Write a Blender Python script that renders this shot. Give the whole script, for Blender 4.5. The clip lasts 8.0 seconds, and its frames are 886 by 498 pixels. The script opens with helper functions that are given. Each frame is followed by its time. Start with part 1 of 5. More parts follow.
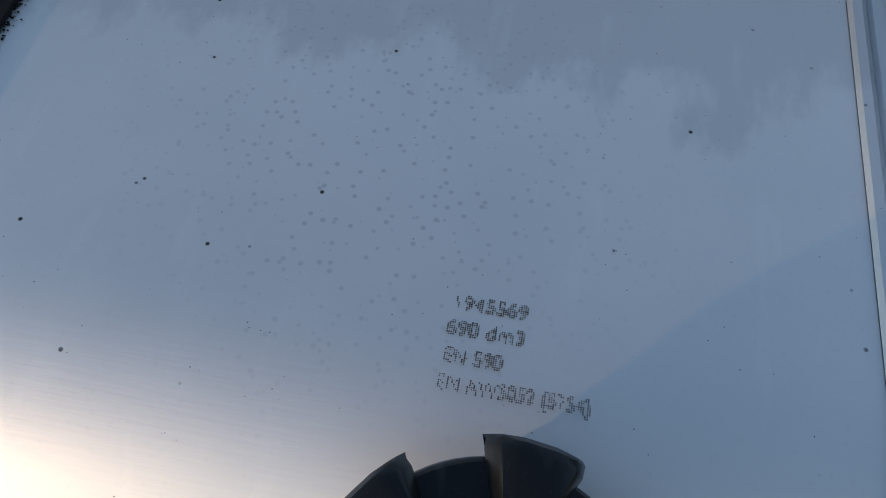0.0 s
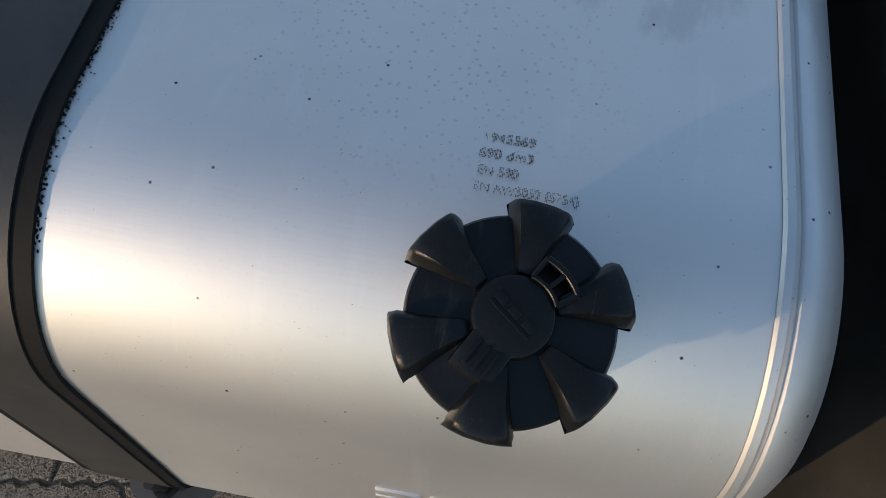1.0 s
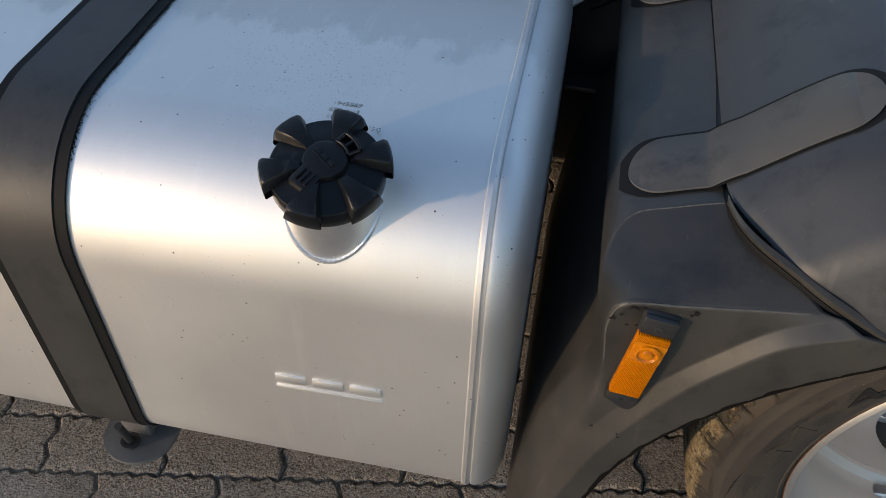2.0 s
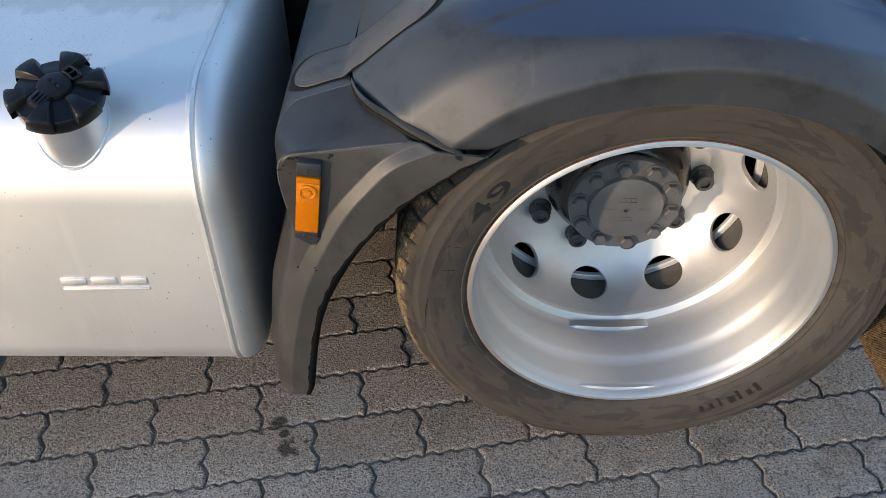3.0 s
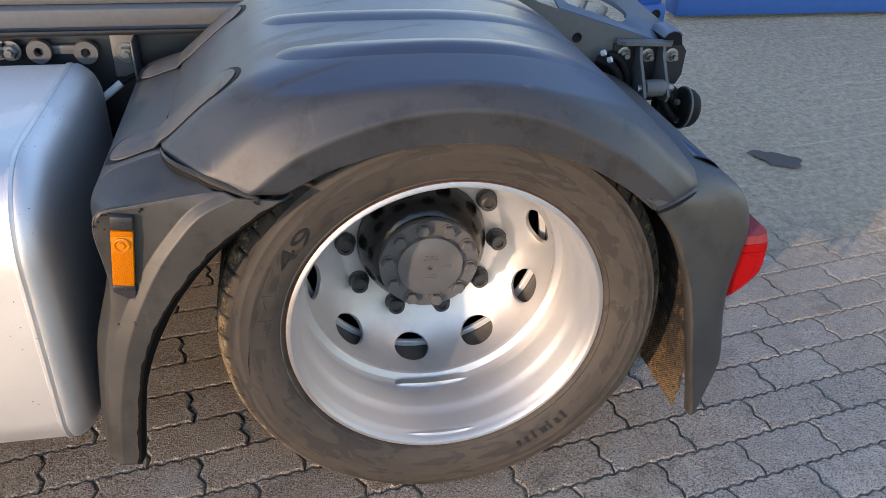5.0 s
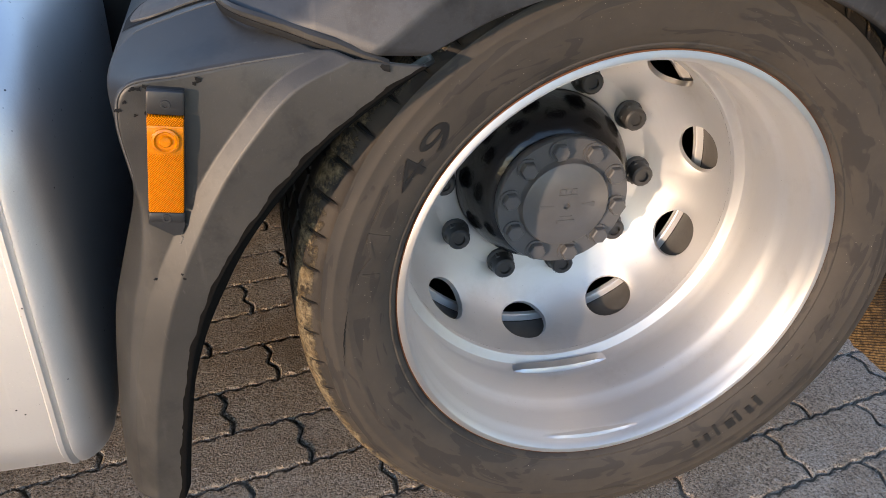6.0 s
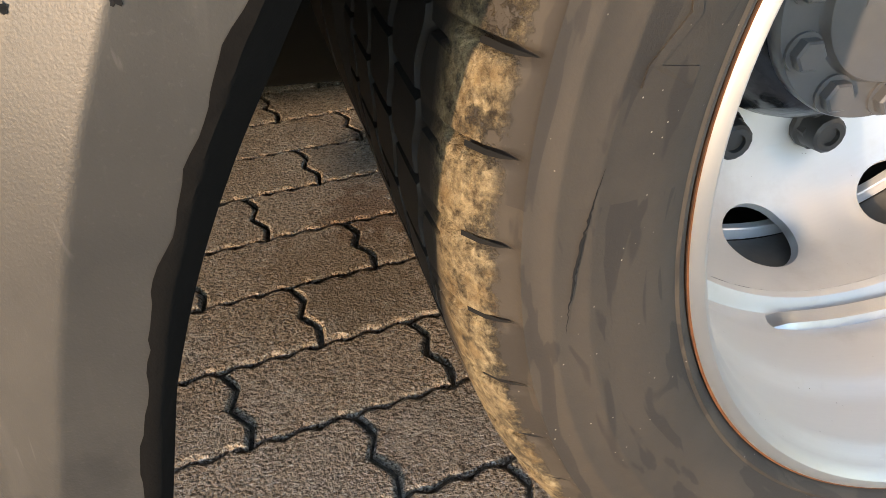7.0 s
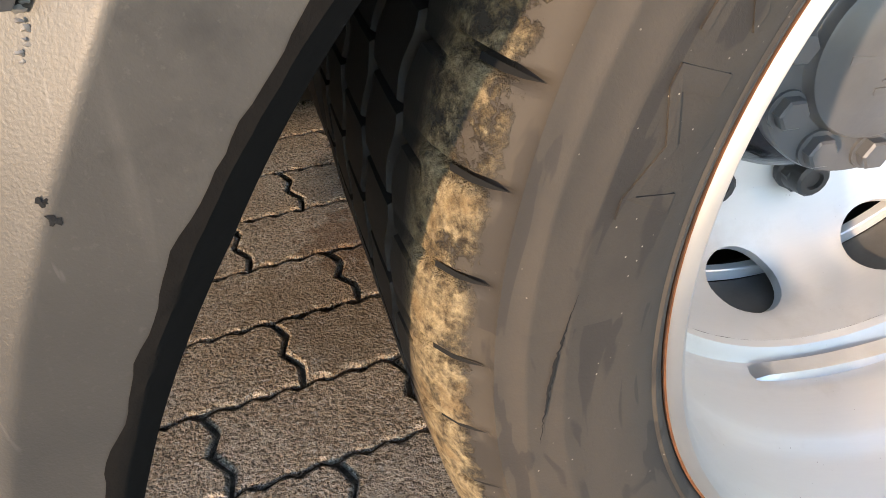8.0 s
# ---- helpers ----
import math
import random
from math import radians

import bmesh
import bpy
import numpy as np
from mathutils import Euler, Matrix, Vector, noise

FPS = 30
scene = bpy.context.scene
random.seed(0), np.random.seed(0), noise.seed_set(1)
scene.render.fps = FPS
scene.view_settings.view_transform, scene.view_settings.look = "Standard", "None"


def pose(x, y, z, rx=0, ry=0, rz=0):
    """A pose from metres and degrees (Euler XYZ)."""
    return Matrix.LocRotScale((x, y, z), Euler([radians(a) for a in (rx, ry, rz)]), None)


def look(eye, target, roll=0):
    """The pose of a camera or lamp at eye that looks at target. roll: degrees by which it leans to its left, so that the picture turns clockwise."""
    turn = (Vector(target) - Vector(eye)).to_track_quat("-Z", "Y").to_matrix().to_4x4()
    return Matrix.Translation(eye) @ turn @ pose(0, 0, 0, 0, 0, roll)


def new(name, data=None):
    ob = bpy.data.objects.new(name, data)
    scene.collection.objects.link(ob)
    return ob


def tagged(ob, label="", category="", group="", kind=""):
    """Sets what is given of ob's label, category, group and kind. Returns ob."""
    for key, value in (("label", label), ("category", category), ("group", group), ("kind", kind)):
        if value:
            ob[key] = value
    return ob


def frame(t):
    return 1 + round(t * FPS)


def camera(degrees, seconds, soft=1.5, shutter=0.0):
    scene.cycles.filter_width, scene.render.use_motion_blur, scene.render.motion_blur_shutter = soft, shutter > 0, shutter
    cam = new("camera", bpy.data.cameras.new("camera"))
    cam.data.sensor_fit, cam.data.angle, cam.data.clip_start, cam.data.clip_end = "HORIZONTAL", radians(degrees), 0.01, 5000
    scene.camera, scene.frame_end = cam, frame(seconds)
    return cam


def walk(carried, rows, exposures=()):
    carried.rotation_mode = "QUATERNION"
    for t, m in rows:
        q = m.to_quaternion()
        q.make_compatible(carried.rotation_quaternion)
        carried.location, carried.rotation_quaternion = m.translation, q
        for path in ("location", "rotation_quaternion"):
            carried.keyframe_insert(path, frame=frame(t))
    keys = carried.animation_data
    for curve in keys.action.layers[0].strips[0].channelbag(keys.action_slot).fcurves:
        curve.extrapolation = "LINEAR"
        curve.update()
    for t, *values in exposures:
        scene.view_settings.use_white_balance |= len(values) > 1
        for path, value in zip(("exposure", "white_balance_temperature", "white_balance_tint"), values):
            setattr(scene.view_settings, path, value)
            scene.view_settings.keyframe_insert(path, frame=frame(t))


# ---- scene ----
cam = camera(57.4, 8.0, soft=0.65)
PATH = [
    (0, (-0.874, -0.027, 1.062), (-1.012, 0.978, -0.661), 2.87),
    (0.5, (-0.876, -0.059, 1.091), (-0.981, 0.857, -0.684), 3.79),
    (1, (-0.870, -0.176, 1.156), (-1.002, 0.778, -0.597), 2.64),
    (1.2, (-0.857, -0.243, 1.185), (-1.011, 0.816, -0.505), 2.40),
    (2.3, (-0.539, -0.708, 1.302), (-0.793, 0.718, -0.078), 1.72),
    (2.5, (-0.484, -0.788, 1.324), (-0.702, 0.656, -0.042), 0.69),
    (3, (-0.354, -0.935, 1.346), (-0.330, 0.535, -0.011), 0.94),
    (3.5, (-0.265, -1.096, 1.327), (-0.023, 0.393, 0.013), 1.59),
    (4, (-0.245, -1.214, 1.348), (0.045, 0.405, 0.210), 1.88),
    (4.2, (-0.226, -1.233, 1.345), (0.071, 0.430, 0.275), 1.76),
    (5.3, (-0.308, -1.109, 1.214), (0.064, 0.565, 0.185), 1.97),
    (5.5, (-0.352, -1.030, 1.119), (0.039, 0.642, 0.094), 1.80),
    (6, (-0.450, -0.794, 0.952), (-0.014, 0.871, -0.066), 1.78),
    (6.5, (-0.497, -0.504, 0.739), (-0.044, 1.162, -0.270), 1.54),
    (7, (-0.503, -0.287, 0.572), (-0.0555, 1.262, -0.525), 1.65),
    (7.5, (-0.494, -0.215, 0.569), (-0.038, 1.307, -0.561), 1.77),
    (8, (-0.486, -0.252, 0.615), (-0.021, 1.271, -0.510), 2.03),
]
walk(cam, [(t, look(eye, target, roll)) for t, eye, target, roll in PATH],
     exposures=[(0.0, 0.98, 6900, 19), (0.6, 1.00, 6750, 18), (1.2, 1.10, 6750, 18), (2.5, 1.50, 6550, 19), (3.0, 1.82, 6350, 18), (3.5, 2.12, 6800, 23), (4.2, 2.12, 6850, 27), (5.5, 2.12, 6550, 24), (6.5, 2.02, 6550, 22), (7.0, 2.66, 7000, 20), (7.5, 2.84, 7000, 19), (8.0, 2.86, 6650, 20)])

# ---- daylight: a low warm sun ahead of the truck and a clear sky ----
SUN_WAY = Vector((0.765, 0.645, -0.137)).normalized()
world = bpy.data.worlds.new("world")
scene.world = world
world.use_nodes = True
wn = world.node_tree.nodes
sky = wn.new("ShaderNodeTexSky")
sky.sky_type = "NISHITA"
sky.sun_disc = False
sky.sun_elevation = radians(7.8)
sky.sun_rotation = radians(230)
sky.altitude = 50
sky.dust_density = 0.12
sky.ozone_density = 1.7
wn["Background"].inputs["Strength"].default_value = 0.15
world.node_tree.links.new(sky.outputs["Color"], wn["Background"].inputs["Color"])
lamp = bpy.data.lights.new("sun", "SUN")
lamp.energy = 1.05
lamp.angle = radians(0.9)
lamp.color = (1.0, 0.77, 0.50)
sun = new("sun", lamp)
sun.rotation_euler = SUN_WAY.to_track_quat("-Z", "Y").to_euler()
sun.location = (-6, -6, 4)


# ---- materials ----
class Mat:
    """A node material on object coordinates, built step by step."""

    def __init__(self, name, rough=0.6, metal=0.0, coat=0.0):
        self.m = bpy.data.materials.new(name)
        self.m.use_nodes = True
        self.n, self.l = self.m.node_tree.nodes, self.m.node_tree.links
        self.b = self.n["Principled BSDF"]
        self.b.inputs["Roughness"].default_value = rough
        self.b.inputs["Metallic"].default_value = metal
        self.b.inputs["Coat Weight"].default_value = coat
        self.co = self.n.new("ShaderNodeTexCoord").outputs["Object"]

    def mapped(self, sx=1, sy=1, sz=1):
        mp = self.n.new("ShaderNodeMapping")
        mp.inputs["Scale"].default_value = (sx, sy, sz)
        self.l.new(self.co, mp.inputs["Vector"])
        return mp.outputs["Vector"]

    def noise(self, scale, detail=4, rough=0.6, vec=None, distort=0.0):
        t = self.n.new("ShaderNodeTexNoise")
        t.inputs["Scale"].default_value, t.inputs["Detail"].default_value = scale, detail
        t.inputs["Roughness"].default_value, t.inputs["Distortion"].default_value = rough, distort
        self.l.new(vec or self.co, t.inputs["Vector"])
        return t.outputs["Fac"]

    def cells(self, scale, vec=None, out="Distance", feature="F1", random_=1.0):
        t = self.n.new("ShaderNodeTexVoronoi")
        t.feature = feature
        t.inputs["Scale"].default_value = scale
        t.inputs["Randomness"].default_value = random_
        self.l.new(vec or self.co, t.inputs["Vector"])
        return t.outputs[out]

    def ramp(self, fac, *stops):
        r = self.n.new("ShaderNodeValToRGB")
        el = r.color_ramp.elements
        while len(el) < len(stops):
            el.new(0.5)
        for e, (p, c) in zip(el, stops):
            e.position = p
            e.color = (c, c, c, 1) if isinstance(c, (int, float)) else (*c, 1)
        self.l.new(fac, r.inputs["Fac"])
        return r.outputs["Color"]

    def mix(self, fac, a, b, kind="MIX"):
        x = self.n.new("ShaderNodeMix")
        x.data_type, x.blend_type = "RGBA", kind
        for s, v in ((x.inputs["Factor"], fac), (x.inputs["A"], a), (x.inputs["B"], b)):
            if isinstance(v, (int, float)):
                s.default_value = v if s.type == "VALUE" else (v, v, v, 1)
            elif isinstance(v, tuple):
                s.default_value = (*v, 1)
            else:
                self.l.new(v, s)
        return x.outputs["Result"]

    def math(self, op, a, b=0.0, c=0.0):
        x = self.n.new("ShaderNodeMath")
        x.operation = op
        for i, v in enumerate((a, b, c)):
            if isinstance(v, (int, float)):
                x.inputs[i].default_value = v
            else:
                self.l.new(v, x.inputs[i])
        return x.outputs[0]

    def xyz(self):
        s = self.n.new("ShaderNodeSeparateXYZ")
        self.l.new(self.co, s.inputs[0])
        return s.outputs

    def color(self, c):
        if isinstance(c, tuple):
            self.b.inputs["Base Color"].default_value = (*c, 1)
        else:
            self.l.new(c, self.b.inputs["Base Color"])
        return self

    def rough(self, v):
        self.l.new(v, self.b.inputs["Roughness"])
        return self

    def bump(self, h, dist, strength=1.0):
        u = self.n.new("ShaderNodeBump")
        u.inputs["Distance"].default_value, u.inputs["Strength"].default_value = dist, strength
        self.l.new(h, u.inputs["Height"])
        if self.b.inputs["Normal"].is_linked:
            self.l.new(self.b.inputs["Normal"].links[0].from_socket, u.inputs["Normal"])
        self.l.new(u.outputs["Normal"], self.b.inputs["Normal"])
        return self

    def random(self):
        return self.n.new("ShaderNodeObjectInfo").outputs["Random"]

    def island(self):
        return self.n.new("ShaderNodeNewGeometry").outputs["Random Per Island"]


def aluminium(name="brushed_aluminium", pitted=False):
    m = Mat(name, 0.5, 1.0)
    _, y, z = m.xyz()
    grain = m.noise(60, 3, 0.6, m.mapped(0.35, 6, 6))
    cloud = m.noise(5, 5, 0.6)
    ring = m.cells(165, None)
    spots = m.ramp(ring, (0.14, 1), (0.26, 0))
    spot = m.n.new("ShaderNodeVectorMath")
    spot.operation = "DISTANCE"
    spot.inputs[1].default_value = (-0.93, 0.21, 0.743)
    m.l.new(m.co, spot.inputs[0])
    patch = m.ramp(m.math("ADD", spot.outputs["Value"], m.math("MULTIPLY", m.noise(14, 3, 0.6), 0.10)), (0.09, 1), (0.20, 0.10))
    drops = m.math("MULTIPLY", spots, patch)
    specks = m.math("MULTIPLY", m.ramp(m.cells(62), (0.045, 1), (0.085, 0)), m.ramp(m.noise(23, 2), (0.50, 0), (0.56, 1)))
    # dried water marks with drip edges on the top
    edge = m.math("ADD", m.math("MULTIPLY", m.noise(15, 6, 0.62, m.mapped(1.0, 0.45, 1.0)), 0.28), y)
    wash = m.math("MULTIPLY", m.ramp(edge, (0.400, 0), (0.425, 1)), m.ramp(z, (0.70, 0), (0.735, 1)))
    runs = m.ramp(m.noise(30, 4, 0.6, m.mapped(1.6, 0.3, 0.16)), (0.60, 0), (0.74, 1))
    base = m.mix(m.ramp(cloud, (0.3, 0), (0.75, 1)), (0.75, 0.729, 0.700), (0.82, 0.799, 0.769))
    base = m.mix(m.math("MULTIPLY", wash, 0.34), base, (0.47, 0.465, 0.46))
    base = m.mix(m.math("MULTIPLY", runs, 0.22), base, (0.92, 0.90, 0.87))
    base = m.mix(m.math("MULTIPLY", drops, 0.42), base, (0.40, 0.40, 0.41))
    dust = m.math("MULTIPLY", m.ramp(m.cells(190), (0.10, 1), (0.17, 0)), m.math("MULTIPLY", m.ramp(m.noise(31, 3, 0.6), (0.50, 0), (0.60, 0.7)), m.ramp(z, (0.66, 1), (0.70, 0.1))))
    base = m.mix(dust, base, (0.86, 0.84, 0.80))
    fine = m.math("MULTIPLY", m.ramp(m.cells(150), (0.035, 1), (0.06, 0)), m.ramp(m.noise(17, 3), (0.47, 0), (0.53, 0.9)))
    base = m.mix(fine, base, (0.05, 0.045, 0.04))
    base = m.mix(m.math("MULTIPLY", specks, 0.95), base, (0.03, 0.027, 0.025))
    m.color(base)
    m.rough(m.math("ADD", m.math("MULTIPLY_ADD", cloud, 0.10, 0.48), m.math("MULTIPLY", grain, 0.06)))
    m.bump(grain, 0.0002, 0.35).bump(m.noise(7, 2), 0.004, 0.12)
    if pitted:
        # end cap colour tinted dark blue for its shade and the sky's reflection
        m.color(m.mix(0.16, base, (0.25, 0.29, 0.36)))
        m.bump(m.noise(150, 4, 0.7), 0.0012, 0.22)
    return m.m


def alu_plain(name="weld_aluminium", rough=0.4):
    m = Mat(name, rough, 0.9)
    m.color(m.mix(m.noise(40, 4), (0.62, 0.62, 0.62), (0.80, 0.79, 0.78)))
    m.bump(m.noise(160, 3), 0.0005, 0.4)
    return m.m


def rim_metal():
    m = Mat("silver_rim", 0.3, 0.93)
    spun = m.n.new("ShaderNodeTangent")
    spun.direction_type, spun.axis = "RADIAL", "Y"
    m.l.new(spun.outputs[0], m.b.inputs["Tangent"])
    m.b.inputs["Anisotropic"].default_value = 0.6
    m.b.inputs["Anisotropic Rotation"].default_value = 0.25
    turn = m.noise(30, 3, 0.6, m.mapped(1, 14, 1))
    dirt = m.ramp(m.noise(11, 6, 0.7), (0.55, 0), (0.8, 1))
    base = m.mix(m.math("MULTIPLY", dirt, 0.35), (0.64, 0.635, 0.625), (0.40, 0.37, 0.33))
    dots = m.math("MULTIPLY", m.ramp(m.cells(120), (0.04, 1), (0.075, 0)), m.ramp(m.noise(25, 3), (0.52, 0), (0.60, 0.8)))
    m.color(m.mix(dots, base, (0.16, 0.14, 0.12)))
    m.rough(m.math("MULTIPLY_ADD", turn, 0.14, 0.46))
    m.bump(turn, 0.0002, 0.3).bump(m.noise(400, 2), 0.0001, 0.3)
    return m.m


def plastic(name, base, dust, amount, rough=0.48, grain=900, wet_z=None, shine=0.5):
    m = Mat(name, rough)
    m.b.inputs["Specular IOR Level"].default_value = shine
    big = m.ramp(m.noise(4.5, 6, 0.65), (0.35, 0), (0.72, 1))
    fine = m.noise(60, 5, 0.7)
    film = m.math("MULTIPLY", m.math("MULTIPLY_ADD", fine, 0.5, 0.5), m.math("MULTIPLY", big, amount))
    scr = m.math("MULTIPLY", m.ramp(m.noise(38, 3, 0.5, m.mapped(2.5, 1, 0.5), 2.0), (0.70, 0), (0.74, 1)), 0.12)
    c = m.mix(film, base, dust)
    c = m.mix(scr, c, (0.22, 0.20, 0.18))
    rub = m.math("MULTIPLY", m.ramp(m.noise(70, 3, 0.6, m.mapped(1.0, 0.4, 0.12)), (0.60, 0), (0.72, 1)), m.ramp(m.noise(8, 3, 0.5), (0.50, 0), (0.62, 0.14)))
    c = m.mix(rub, c, (0.17, 0.152, 0.13))
    grimy = m.ramp(m.noise(14, 5, 0.7), (0.52, 0), (0.66, 0.55))
    c = m.mix(grimy, c, (0.010, 0.0095, 0.009))
    flecks = m.math("MULTIPLY", m.ramp(m.noise(420, 3, 0.7), (0.60, 0), (0.72, 1)), m.math("MULTIPLY_ADD", big, 0.10, 0.015))
    c = m.mix(flecks, c, (0.20, 0.18, 0.155))
    m.color(c)
    dry = m.math("MULTIPLY_ADD", film, 0.4, rough - 0.06)
    if wet_z is None:
        m.rough(dry)
    else:
        # rain film left on the flat top, sky reflection put in as blue, with dried paler islands in it
        px, py, _ = m.xyz()
        y = m.math("ADD", py, m.math("MULTIPLY", m.noise(9, 3, 0.5), 0.02))
        bow = m.math("MULTIPLY_ADD", m.math("POWER", m.math("MULTIPLY", m.math("ABSOLUTE", m.math("ADD", px, 0.01)), 3.25), 3.0), 0.07, wet_z)
        zone = m.math("MULTIPLY", m.ramp(m.math("SUBTRACT", y, bow), (0.006, 0), (0.014, 1)), m.math("MULTIPLY", m.ramp(m.math("ADD", px, 0.5), (0.165, 0), (0.205, 1)), m.ramp(m.math("SUBTRACT", 0.5, px), (0.16, 0), (0.26, 1))))
        island = m.ramp(m.noise(5.5, 5, 0.6, m.mapped(0.6, 1.7, 1), 0.8), (0.57, 0), (0.61, 1))
        wet = m.math("MULTIPLY", zone, m.math("SUBTRACT", 1.0, m.math("MULTIPLY", island, 0.75)))
        chalk = m.math("MULTIPLY", zone, m.math("MULTIPLY", island, m.ramp(m.math("ADD", px, 0.5), (0.46, 0), (0.55, 0.9))))
        m.color(m.mix(chalk, m.mix(m.math("MULTIPLY", wet, 0.95), c, (0.020, 0.031, 0.060)), (0.110, 0.122, 0.145)))
        m.l.new(m.math("MULTIPLY_ADD", wet, 0.24, 0.44), m.b.inputs["Specular IOR Level"])
        m.rough(m.math("MULTIPLY", dry, m.math("SUBTRACT", 1.0, m.math("MULTIPLY", wet, 0.16))))
    m.bump(m.noise(grain, 2), 0.0002, 0.5)
    return m.m


def rubber():
    m = Mat("tyre_rubber", 0.66)
    m.b.inputs["Specular IOR Level"].default_value = 0.32
    x, y, z = m.xyz()
    zz = m.math("SUBTRACT", z, 0.396)
    rad = m.math("SQRT", m.math("ADD", m.math("MULTIPLY", x, x), m.math("MULTIPLY", zz, zz)))
    film = m.ramp(m.noise(7, 6, 0.7), (0.3, 0), (0.7, 1))
    # stains that run round the wheel, in radius and angle
    ang = m.math("ARCTAN2", zz, x)
    polar = m.n.new("ShaderNodeCombineXYZ")
    m.l.new(m.math("MULTIPLY", rad, 26.0), polar.inputs[0])
    m.l.new(m.math("MULTIPLY", ang, 2.2), polar.inputs[1])
    polar = polar.outputs[0]
    bands = m.ramp(m.noise(1.0, 5, 0.62, polar, 0.5), (0.42, 0), (0.58, 1))
    patches = m.ramp(m.noise(1.7, 3, 0.5, polar, 0.9), (0.55, 0), (0.575, 1))
    side = m.mix(m.math("MULTIPLY_ADD", film, 0.26, 0.10), (0.027, 0.0245, 0.0215), (0.128, 0.100, 0.074))
    side = m.mix(m.math("MULTIPLY", bands, 0.30), side, (0.060, 0.049, 0.038))
    side = m.mix(m.math("MULTIPLY", patches, 0.55), side, (0.021, 0.019, 0.018))
    grit = m.math("MULTIPLY", m.ramp(m.cells(170), (0.05, 1), (0.09, 0)), m.ramp(m.noise(20, 3), (0.52, 0), (0.60, 0.8)))
    side = m.mix(grit, side, (0.36, 0.32, 0.26))
    # dried clay on the shoulder of the tread
    ragged = m.math("ADD", rad, m.math("MULTIPLY", m.math("SUBTRACT", m.noise(90, 6, 0.75), 0.5), 0.012))
    on = m.math("MULTIPLY", m.ramp(ragged, (0.3985, 0), (0.4035, 1)), m.ramp(y, (0.016, 1), (0.034, 0)))
    thin = m.math("ADD", m.noise(34, 7, 0.75), m.math("MULTIPLY", m.ramp(rad, (0.398, 0), (0.416, 1)), 0.16))
    clay = m.math("MULTIPLY", on, m.ramp(m.math("SUBTRACT", thin, m.math("MULTIPLY", m.ramp(z, (0.40, 0), (0.52, 1)), 0.09)), (0.47, 0), (0.56, 1)))
    claycol = m.mix(m.ramp(m.noise(150, 5, 0.75), (0.35, 0), (0.65, 1)), (0.060, 0.042, 0.024), (0.44, 0.345, 0.20))
    claycol = m.mix(m.ramp(m.noise(45, 4, 0.6), (0.52, 0), (0.64, 0.55)), claycol, (0.24, 0.155, 0.070))
    # rubber darker from the shoulder inwards
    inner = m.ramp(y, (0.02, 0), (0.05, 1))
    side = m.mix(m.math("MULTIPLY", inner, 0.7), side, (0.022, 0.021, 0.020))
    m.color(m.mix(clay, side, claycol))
    m.bump(m.noise(700, 3), 0.0003, 0.5).bump(m.math("MULTIPLY", clay, m.noise(190, 5, 0.75)), 0.006, 1.0)
    return m.m


